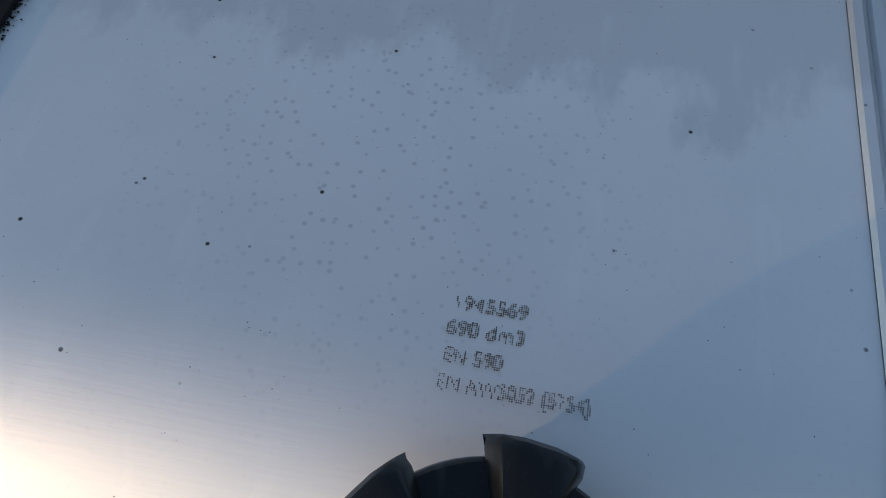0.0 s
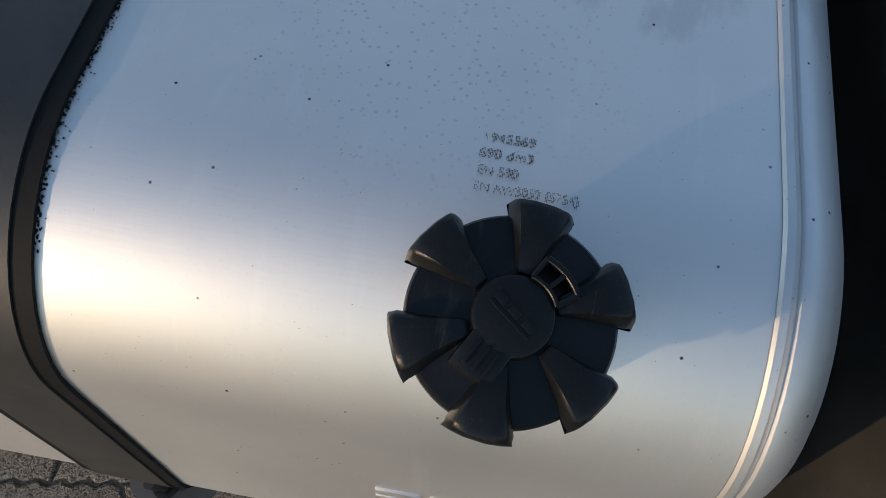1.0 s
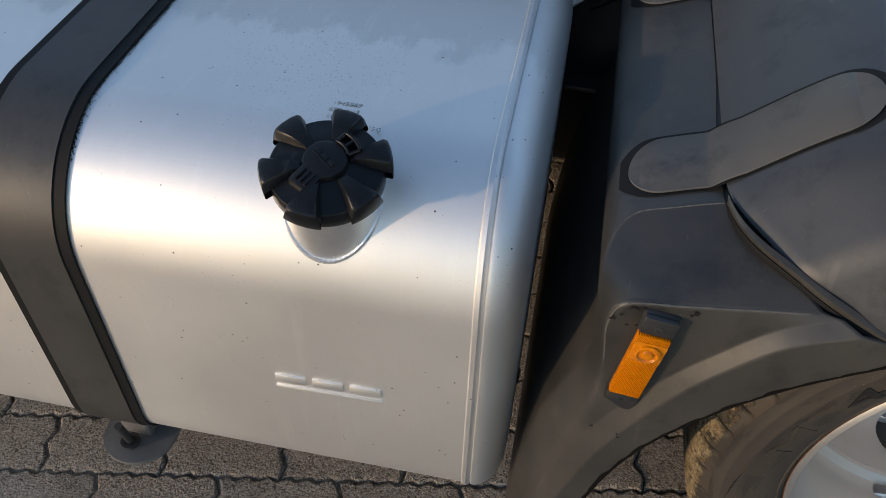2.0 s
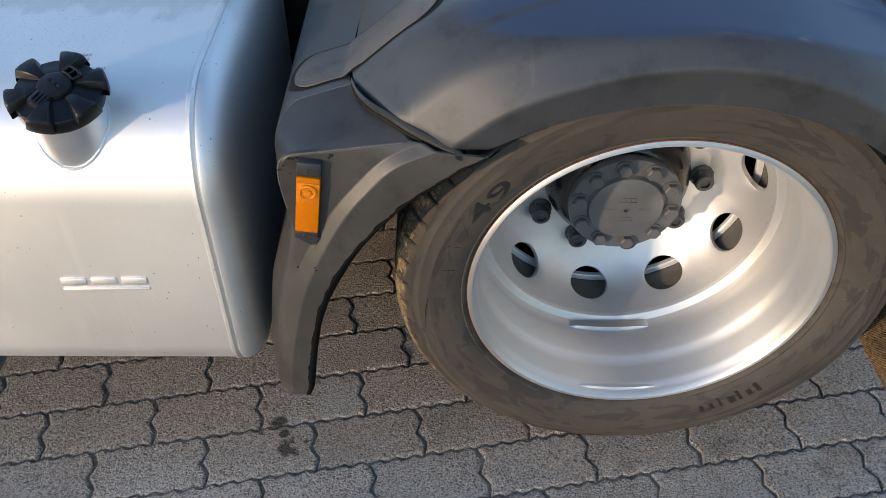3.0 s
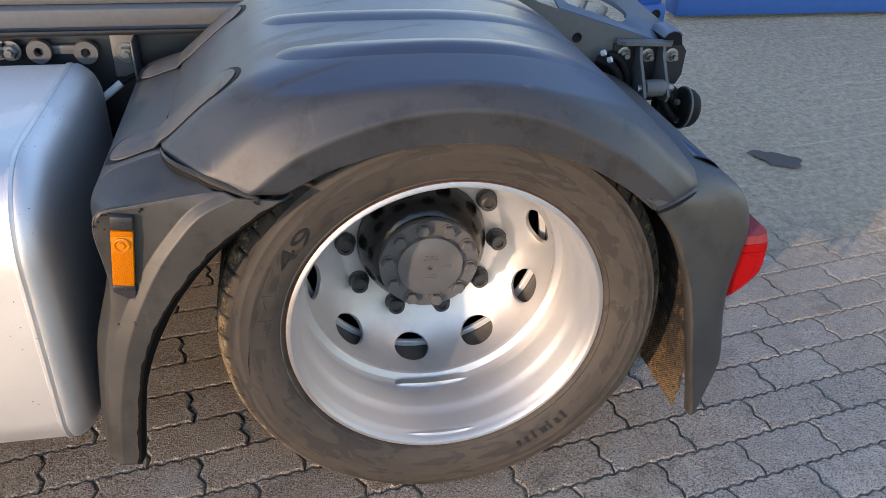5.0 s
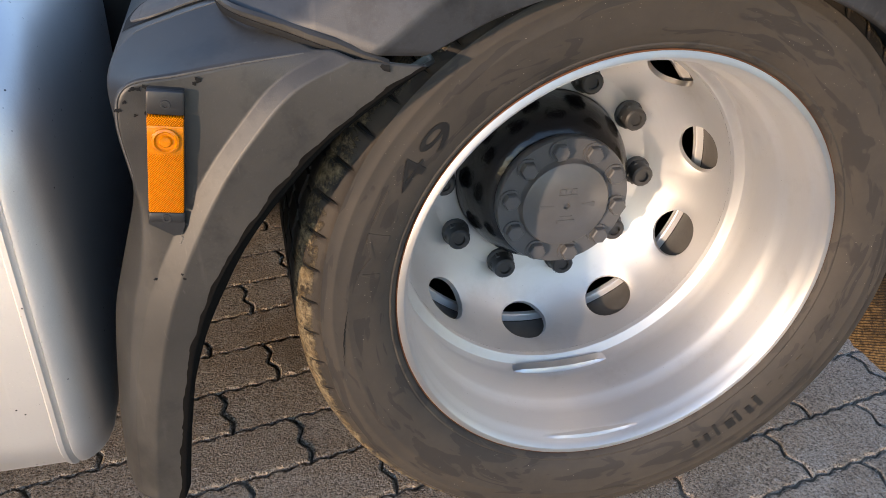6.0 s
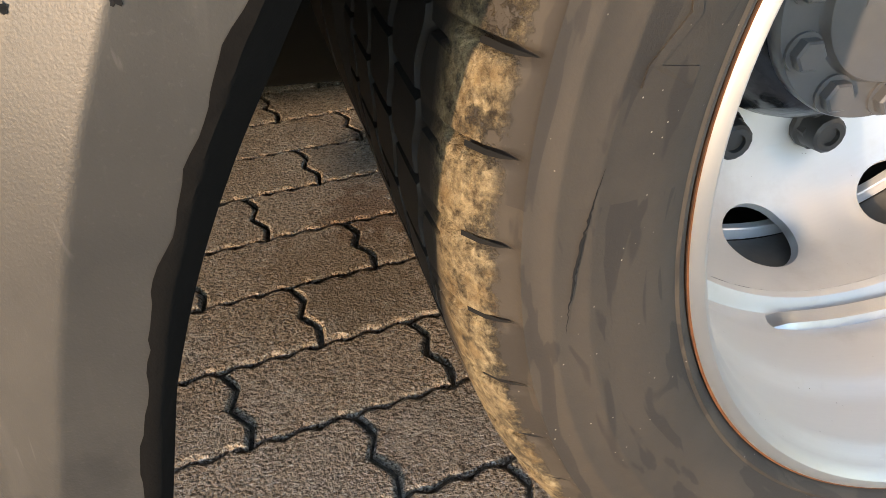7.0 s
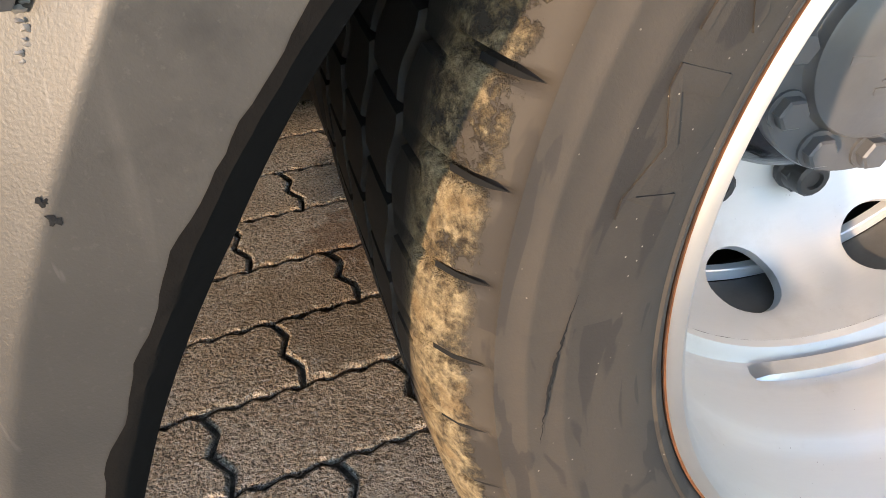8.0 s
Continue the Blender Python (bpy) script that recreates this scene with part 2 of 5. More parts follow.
def concrete(name, rand):
    m = Mat(name, 0.85)
    place = m.n.new("ShaderNodeNewGeometry").outputs["Position"]
    m.co = place
    r = m.random() if rand == "object" else m.island()
    tone = m.mix(r, (0.46, 0.433, 0.400), (0.70, 0.665, 0.618))
    tone = m.mix(m.ramp(m.noise(2.2, 5, 0.6), (0.35, 0), (0.7, 1)), tone, (0.46, 0.430, 0.395))
    # brown grime where the truck stands, paler dust in the open yard
    px, py, _ = m.xyz()
    edge = m.math("ADD", py, m.math("MULTIPLY", m.noise(3.5, 5, 0.65), 0.30))
    grime = m.math("MULTIPLY", m.ramp(m.math("ADD", edge, 0.5), (0.46, 0), (0.62, 1)), m.ramp(m.math("MULTIPLY", px, 0.5), (0.22, 1), (0.42, 0)))
    tone = m.mix(m.math("MULTIPLY", grime, 0.74), tone, (0.52, 0.385, 0.262))
    grain = m.noise(330, 5, 0.75)
    tone = m.mix(m.ramp(grain, (0.36, 0.6), (0.54, 0)), tone, (0.095, 0.083, 0.072))
    tone = m.mix(m.ramp(m.noise(420, 2, 0.5), (0.60, 0), (0.70, 0.6)), tone, (0.55, 0.53, 0.50))
    tone = m.mix(m.math("MULTIPLY", m.ramp(m.noise(7, 5, 0.65), (0.56, 0), (0.70, 1)), 0.5), tone, (0.12, 0.100, 0.080))
    tone = m.mix(m.math("MULTIPLY", m.ramp(m.noise(4, 6, 0.7, None, 0.6), (0.55, 0), (0.66, 1)), 0.45), tone, (0.56, 0.53, 0.485))
    tone = m.mix(m.ramp(m.noise(270, 3, 0.6), (0.37, 0.85), (0.47, 0)), tone, (0.060, 0.046, 0.034))
    tone = m.mix(m.ramp(m.noise(270, 3, 0.6), (0.56, 0), (0.68, 0.6)), tone, (0.60, 0.54, 0.46))
    tone = m.mix(m.ramp(m.noise(150, 4, 0.7), (0.38, 0.5), (0.47, 0)), tone, (0.13, 0.110, 0.090))
    tone = m.mix(m.ramp(m.noise(190, 3, 0.6, None, 0.4), (0.58, 0), (0.66, 0.55)), tone, (0.74, 0.70, 0.64))
    # tan dust trodden into the open yard behind the truck, its colour warmed and brightened in place of sunlight
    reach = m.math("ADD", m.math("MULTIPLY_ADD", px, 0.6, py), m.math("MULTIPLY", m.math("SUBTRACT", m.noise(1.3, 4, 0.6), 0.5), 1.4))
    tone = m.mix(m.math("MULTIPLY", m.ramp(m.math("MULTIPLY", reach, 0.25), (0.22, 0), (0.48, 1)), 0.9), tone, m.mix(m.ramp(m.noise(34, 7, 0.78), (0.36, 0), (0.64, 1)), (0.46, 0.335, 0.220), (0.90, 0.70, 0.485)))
    # drips and rust on single spots of the yard
    wob = m.noise(38, 4, 0.6)
    for x, y, rad, c, amount in ((-0.655, 0.015, 0.019, (0.03, 0.024, 0.02), 0.9), (-0.633, -0.043, 0.022, (0.035, 0.03, 0.027), 0.85), (-0.645, -0.012, 0.010, (0.03, 0.026, 0.022), 0.85), (-0.600, -0.030, 0.009, (0.04, 0.034, 0.03), 0.8), (-0.690, -0.010, 0.008, (0.04, 0.034, 0.03), 0.8), (-0.545, 0.075, 0.060, (0.46, 0.44, 0.41), 0.5),
                                 (-0.345, 0.630, 0.070, (0.15, 0.070, 0.030), 0.60), (-0.405, 0.50, 0.11, (0.22, 0.145, 0.080), 0.4), (0.40, 0.20, 0.035, (0.05, 0.06, 0.10), 0.7)):
        d = m.n.new("ShaderNodeVectorMath")
        d.operation = "DISTANCE"
        m.l.new(place, d.inputs[0])
        d.inputs[1].default_value = (x, y, 0)
        reach = m.math("ADD", d.outputs["Value"], m.math("MULTIPLY", m.math("SUBTRACT", wob, 0.5), rad * 3.0))
        near = m.math("MULTIPLY", m.math("SUBTRACT", 1.0, m.math("MULTIPLY", reach, 1 / rad)), 3.0)
        near = m.math("MINIMUM", m.math("MAXIMUM", near, 0.0), 1.0)
        tone = m.mix(m.math("MULTIPLY", near, amount), tone, c)
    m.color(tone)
    m.bump(m.noise(270, 3, 0.6), 0.015, 1.0).bump(m.noise(150, 4, 0.7), 0.008, 0.5).bump(m.noise(90, 3, 0.5), 0.006, 0.5)
    return m.m


def joint_sand():
    m = Mat("joint_sand", 0.95)
    px, py, _ = m.xyz()
    # joint sand turns tan behind the truck, also brightened in place of sunlight
    out = m.ramp(m.math("MULTIPLY", m.math("MULTIPLY_ADD", px, 0.6, py), 0.25), (0.22, 0), (0.48, 1))
    m.color(m.mix(out, m.mix(m.ramp(m.noise(60, 6, 0.7), (0.35, 0), (0.72, 1)), (0.075, 0.062, 0.048), (0.36, 0.30, 0.225)), m.mix(m.noise(9, 6, 0.7), (0.34, 0.25, 0.165), (0.80, 0.62, 0.42))))
    m.bump(m.noise(250, 5, 0.7), 0.004, 1.0)
    return m.m


def plain(name, c, rough=0.5, metal=0.0, vary=0.25, scale=60, bump=0.0004):
    m = Mat(name, rough, metal)
    dark = tuple(v * (1 - vary) for v in c)
    m.color(m.mix(m.noise(scale, 5, 0.65), dark, c))
    m.bump(m.noise(scale * 4, 3), bump, 0.5)
    return m.m


def lens(name, c, cell):
    """Coloured plastic with a fine moulded grid."""
    m = Mat(name, 0.3)
    m.b.inputs["Specular IOR Level"].default_value = 0.05
    x, _, z = m.xyz()
    across = m.math("ABSOLUTE", m.math("SINE", m.math("MULTIPLY", m.math("ADD", x, z), cell)))
    other = m.math("ABSOLUTE", m.math("SINE", m.math("MULTIPLY", m.math("SUBTRACT", x, z), cell)))
    grid = m.math("MULTIPLY", across, other)
    spark = m.noise(260, 2, 0.5)
    m.color(m.mix(m.ramp(m.math("MULTIPLY", grid, m.math("ADD", spark, 0.5)), (0.10, 0), (0.50, 1)), tuple(v * 0.30 for v in c), c))
    m.b.inputs["Transmission Weight"].default_value = 0.0
    m.b.inputs["IOR"].default_value = 1.49
    m.bump(grid, 0.0006, 0.8)
    return m.m


def bristle():
    """Black fringe in fine rows, with dried mud in patches and thick on its lower part, blackened above for shade."""
    m = Mat("muddy_shaded_fringe", 0.9)
    _, y, z = m.xyz()
    # mud colour fades to black upwards, painting in the shade there
    low = m.ramp(m.math("ADD", z, m.math("MULTIPLY", m.noise(14, 5, 0.65), 0.22)), (0.30, 1), (0.44, 0.0))
    patch = m.math("MULTIPLY", m.ramp(m.cells(27, m.mapped(0.0, 1.0, 0.85), random_=0.35), (0.28, 1), (0.42, 0)), m.ramp(m.noise(60, 4, 0.7), (0.40, 0.1), (0.62, 0.9)))
    mud = m.mix(m.ramp(m.noise(110, 4, 0.7), (0.35, 0), (0.65, 1)), (0.055, 0.034, 0.014), (0.38, 0.245, 0.10))
    rows = m.ramp(m.math("ABSOLUTE", m.math("SINE", m.math("MULTIPLY", m.math("ADD", m.math("MULTIPLY_ADD", y, 0.67, z), m.math("MULTIPLY", m.noise(40, 2), 0.003)), 620.0))), (0.25, 0.10), (0.60, 1))
    m.color(m.mix(m.math("MULTIPLY", m.math("MAXIMUM", low, m.math("MULTIPLY", patch, m.ramp(z, (0.40, 1), (0.52, 0.05)))), rows), (0.009, 0.008, 0.007), mud))
    m.bump(m.math("MULTIPLY", rows, m.noise(260, 4, 0.7)), 0.006, 1.0)
    return m.m


ALU, ALUEND, WELD, RIM = aluminium(), aluminium("pitted_shade_tinted_aluminium", True), alu_plain(), rim_metal()
GUARD = plastic("mudguard_plastic", (0.025, 0.024, 0.022), (0.125, 0.108, 0.086), 0.40, 0.46)
GUARDTOP = plastic("sky_tinted_wet_plastic", (0.030, 0.032, 0.036), (0.095, 0.092, 0.088), 0.22, 0.50, 900, -0.046)
GUARDSTRAP = plastic("dry_rubber_strap", (0.064, 0.059, 0.053), (0.12, 0.105, 0.086), 0.5, 0.6)
CAPM = plastic("cap_plastic", (0.006, 0.0065, 0.0075), (0.03, 0.029, 0.027), 0.06, 0.40, shine=0.28)
STRAPM = plastic("strap_coating", (0.022, 0.021, 0.020), (0.085, 0.077, 0.066), 0.45, 0.5)
EDGE = plain("black_rubber_and_gap_shade", (0.008, 0.008, 0.008), 0.7)
EDGE.node_tree.nodes["Principled BSDF"].inputs["Specular IOR Level"].default_value = 0.2
PALE = plain("pale_highlight_and_drip", (0.14, 0.13, 0.115), 0.5, 0.0, 0.6, 90)
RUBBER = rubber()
HUBM = plain("hub_grey_paint", (0.098, 0.098, 0.100), 0.36, 0.0, 0.35, 30)
BLACK = plain("black_paint", (0.004, 0.004, 0.005), 0.22, 0.0, 0.25, 8, 0.0035)
RIM_LIT = plain("lit_edge_aluminium", (0.86, 0.85, 0.83), 0.35, 0.5, 0.05)
# dusty rim metal, coloured darker for the shade behind the disc
RIM_SHADED = plain("dusty_shaded_rim_metal", (0.120, 0.112, 0.100), 0.65, 0.0, 0.5, 40)
NUT = plain("dark_nut_cap", (0.035, 0.034, 0.033), 0.5)
STEEL = plain("zinc_steel", (0.32, 0.32, 0.31), 0.4, 0.9)
RAIL = plain("grey_frame_paint", (0.13, 0.13, 0.125), 0.5, 0.0, 0.4)
# frame paint tinted blue in place of the sky light on it
ENDPLATE = plain("sky_tinted_frame_paint", (0.11, 0.145, 0.20), 0.45)
NAVY = plain("navy_plastic", (0.012, 0.018, 0.045), 0.35)
FRAMED = plain("dark_frame_paint", (0.016, 0.018, 0.022), 0.4, 0.0, 0.4)
AMBER, RED = lens("amber_lens", (0.80, 0.215, 0.0), 1350), lens("red_lens", (0.62, 0.010, 0.008), 2400)
BULB = plain("amber_bulb_glass", (0.85, 0.25, 0.0), 0.15, 0.0, 0.65, 130)
PINK = lens("clear_red_lens", (0.50, 0.09, 0.09), 2400)
LENSBED = plain("lamp_housing", (0.032, 0.031, 0.031), 0.42, 0.0, 0.5, 40)
RUST = plain("rust_ring", (0.19, 0.068, 0.022), 0.9, 0.0, 0.75, 90)
LETTER = plain("dark_raised_rubber", (0.015, 0.0135, 0.012), 0.5, 0.0, 0.5, 60)
FOOT = plain("dusty_grey_steel", (0.15, 0.145, 0.14), 0.5, 0.0, 0.5, 40)
BRISTLE = bristle()
# one dark tone for mud on the lip and shade on its roll
LIP_DARK = plain("mud_and_lip_shade", (0.010, 0.009, 0.008), 1.0, 0.0, 0.5, 200)
LIP_DARK.node_tree.nodes["Principled BSDF"].inputs["Specular IOR Level"].default_value = 0.08
# black for the shade in tread cuts and crack, and for mud and grime
CRACK = plain("shade_and_grime_black", (0.004, 0.004, 0.004), 1.0)
INK = plain("stamped_pits", (0.05, 0.042, 0.035), 0.8)
WHITE = plain("white_plastic", (0.7, 0.7, 0.68), 0.5)
BLUE = plain("blue_container_paint", (0.02, 0.11, 0.36), 0.5, 0.0, 0.25, 12)
OIL = plain("oil_stain", (0.115, 0.095, 0.075), 0.75)
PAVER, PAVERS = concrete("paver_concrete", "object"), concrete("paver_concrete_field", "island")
SAND = joint_sand()


# ---- mesh helpers ----
def part(name, bm, mat, parent=None, label="", smooth=True):
    """Links a bmesh as one mesh object under a thing or a part."""
    me = bpy.data.meshes.new(name)
    bmesh.ops.recalc_face_normals(bm, faces=bm.faces)
    bm.to_mesh(me)
    bm.free()
    me.materials.append(mat)
    if smooth:
        me.shade_smooth()
        me.set_sharp_from_angle(angle=radians(38))
    ob = new(name, me)
    ob.parent = parent
    return tagged(ob, label)


def box(bm, lo, hi, bevel=0.0, m=None):
    r = bmesh.ops.create_cube(bm, size=1.0)
    size = [b - a for a, b in zip(lo, hi)]
    mid = [(a + b) / 2 for a, b in zip(lo, hi)]
    bmesh.ops.scale(bm, vec=size, verts=r["verts"])
    bmesh.ops.translate(bm, vec=mid, verts=r["verts"])
    vs = list(r["verts"])
    if bevel:
        es = list({e for v in vs for e in v.link_edges})
        out = bmesh.ops.bevel(bm, geom=es, offset=bevel, segments=2, affect="EDGES", profile=0.5)
        vs = list({v for f in out["faces"] for v in f.verts} | {v for v in vs if v.is_valid})
    if m:
        bmesh.ops.transform(bm, matrix=m, verts=vs)
    return vs


def lathe(bm, profile, axis_pose, n=32, shift=None, closed=False):
    """Turns a profile of (radius, height) about the z axis of axis_pose. shift(i, k, r, h) may move a ring's point."""
    rings = []
    for i in range(n):
        a = 2 * math.pi * i / n
        ring = []
        for k, (r, h) in enumerate(profile):
            if shift:
                r, h = shift(i, k, r, h)
            ring.append(bm.verts.new(axis_pose @ Vector((r * math.cos(a), r * math.sin(a), h))))
        rings.append(ring)
    last = len(profile) if closed else len(profile) - 1
    for i in range(n):
        a, b = rings[i], rings[(i + 1) % n]
        for k in range(last):
            j = (k + 1) % len(profile)
            bm.faces.new((a[k], a[j], b[j], b[k]))
    if not closed:
        for k in (0, -1):
            if profile[k][0] < 0.0006:
                bmesh.ops.remove_doubles(bm, verts=[r[k] for r in rings], dist=0.002)
    return rings


def rod(bm, a, b, r, n=10, r2=None):
    a, b = Vector(a), Vector(b)
    q = (b - a).to_track_quat("Z", "Y").to_matrix().to_4x4()
    lathe(bm, [(0.0005, 0), (r, 0), (r if r2 is None else r2, (b - a).length), (0.0005, (b - a).length)], Matrix.Translation(a) @ q, n)


def bolt(bm, at, way, r, h, washer=0.0):
    """A hexagon head with a chamfer, on a washer if asked for."""
    q = Matrix.Translation(at) @ Vector(way).to_track_quat("Z", "Y").to_matrix().to_4x4()
    if washer:
        lathe(bm, [(0.0005, 0), (washer, 0), (washer, h * 0.22), (0.0005, h * 0.22)], q, 18)
    lathe(bm, [(0.0005, 0), (r, 0), (r, h * 0.85), (r * 0.86, h), (0.0005, h)], q, 6)


def smooth_line(pts, n):
    """n points along a smooth curve through the control points, evenly by length."""
    pts = [Vector(p) for p in pts]
    ext = [2 * pts[0] - pts[1], *pts, 2 * pts[-1] - pts[-2]]
    fine = []
    for i in range(1, len(ext) - 2):
        p0, p1, p2, p3 = ext[i - 1: i + 3]
        for k in range(16):
            t = k / 16
            fine.append(0.5 * ((2 * p1) + (p2 - p0) * t + (2 * p0 - 5 * p1 + 4 * p2 - p3) * t * t + (3 * p1 - p0 - 3 * p2 + p3) * t ** 3))
    fine.append(pts[-1])
    run = [0.0]
    for a, b in zip(fine, fine[1:]):
        run.append(run[-1] + (b - a).length)
    out, j = [], 0
    for i in range(n):
        want = run[-1] * i / (n - 1)
        while j < len(run) - 2 and run[j + 1] < want:
            j += 1
        f = (want - run[j]) / max(run[j + 1] - run[j], 1e-9)
        out.append(fine[j].lerp(fine[j + 1], min(f, 1)))
    return out


def sheet(bm, rows, closed=False):
    """Quads between rows of points."""
    vs = [[bm.verts.new(p) for p in row] for row in rows]
    for a, b in zip(vs, vs[1:]):
        for i in range(len(a) - (0 if closed else 1)):
            j = (i + 1) % len(a)
            bm.faces.new((a[i], a[j], b[j], b[i]))
    return vs


def thick(ob, t, offset=-1.0):
    md = ob.modifiers.new("thickness", "SOLIDIFY")
    md.thickness, md.offset = t, offset
    return ob


def letters(text, size):
    """Flat mesh data of a text in the built-in font, its lower left corner at the origin."""
    cu = bpy.data.curves.new("text", "FONT")
    cu.body, cu.size = text, size
    ob = new("text", cu)
    bpy.context.view_layer.update()
    me = bpy.data.meshes.new_from_object(ob.evaluated_get(bpy.context.evaluated_depsgraph_get()))
    bpy.data.objects.remove(ob)
    vs = [v.co.copy() for v in me.vertices]
    fs = [list(p.vertices) for p in me.polygons]
    bpy.data.meshes.remove(me)
    return vs, fs


def part_text(name, vs, fs, mat, parent, label=""):
    me = bpy.data.meshes.new(name)
    me.from_pydata(vs, [], fs)
    me.materials.append(mat)
    ob = new(name, me)
    ob.parent = parent
    return tagged(ob, label)


# ---- the ground ----
def ground():
    bm = bmesh.new()
    bmesh.ops.create_grid(bm, x_segments=40, y_segments=40, size=400)
    ob = part("ground", bm, SAND, None, smooth=False)
    ob.location.z = -0.0075
    return tagged(ob, "dark sandy ground between grey concrete pavers", "ground", kind="structure")


GROUND = ground()

# ---- the truck ----
truck = tagged(new("semi_truck"), "parked tractor truck with aluminium fuel tank and dark plastic mudguards", "truck")
truck.empty_display_size = 0.2

# -- fuel tank --
T_FRONT, T_BACK, T_LOW, T_TOP = -0.030, 0.600, 0.203, 0.743
R_TOP, R_LOW, R_BACK = 0.150, 0.080, 0.090


def tank_loop(inset=0.0):
    """The tank's cross-section as (y, z), set in by inset."""
    out = []
    corners = ((T_FRONT + R_TOP, T_TOP - R_TOP, R_TOP, 180, 90, 14), (T_BACK - R_BACK, T_TOP - R_BACK, R_BACK, 90, 0, 8),
               (T_BACK - R_BACK, T_LOW + R_BACK, R_BACK, 0, -90, 8), (T_FRONT + R_LOW, T_LOW + R_LOW, R_LOW, -90, -180, 8))
    for cy, cz, r, a0, a1, n in corners:
        for i in range(n + 1):
            a = radians(a0 + (a1 - a0) * i / n)
            rr = max(r - inset, 0.004)
            out.append((cy + rr * math.cos(a), cz + rr * math.sin(a)))
    return out


def tank_z(y):
    """The height of the tank's upper surface."""
    c = T_FRONT + R_TOP
    return T_TOP if y >= c else T_TOP - R_TOP + math.sqrt(max(R_TOP ** 2 - (c - y) ** 2, 0))


def lean(z):
    """The end of the tank leans forward a little towards its top."""
    f = min(max((z - 0.55) / 0.19, 0), 1)
    return 0.005 * f * f


def fuel_tank():
    bm = bmesh.new()
    xs = [(-2.60, 0.0)] + [(-2.60 + 0.1 * i, 0.0) for i in range(1, 19)] + [(-0.699, 0.0)]
    rows = [[(x - (lean(z) if x > -0.75 else 0), y, z) for y, z in tank_loop(i)] for x, i in xs]
    vs = sheet(bm, rows, True)
    bm.faces.new(vs[0])
    tank = part("fuel_tank", bm, ALU, truck, "brushed aluminium fuel tank with water stains and dark specks")
    bm = bmesh.new()
    ends = [(-0.699, -0.0005), (-0.697, -0.003), (-0.692, -0.0035), (-0.689, -0.001), (-0.687, 0.0015), (-0.685, -0.001), (-0.681, -0.0012), (-0.674, 0.002), (-0.665, 0.008), (-0.657, 0.017), (-0.651, 0.029),
            (-0.647, 0.045), (-0.645, 0.068)]
    rows = [[(x - lean(z), y, z) for y, z in tank_loop(i)] for x, i in ends]
    vs = sheet(bm, rows, True)
    bm.faces.new(vs[-1])
    part("end_cap", bm, ALUEND, tank, "rounded aluminium end cap with a welded seam")
    return tank


tank = fuel_tank()


# filler neck and cap: the neck leans out over the tank's shoulder
CAP_Z = Vector((0.055, -0.265, 0.960)).normalized()
CAP_AT = Vector((-0.8560, -0.0005, 0.7750))
CAP_X = (Vector((1, 0, 0)) - CAP_Z * CAP_Z.x).normalized()
CAP_Y = CAP_Z.cross(CAP_X)
CAP = Matrix((CAP_X, CAP_Y, CAP_Z)).transposed().to_4x4()
CAP.translation = CAP_AT


def surface_drop(base):
    """How far below a point, along the neck, the tank's skin lies."""
    d = 0.0
    while d < 0.2:
        p = base - CAP_Z * d
        if p.z <= tank_z(p.y):
            return d
        d += 0.0005
    return d


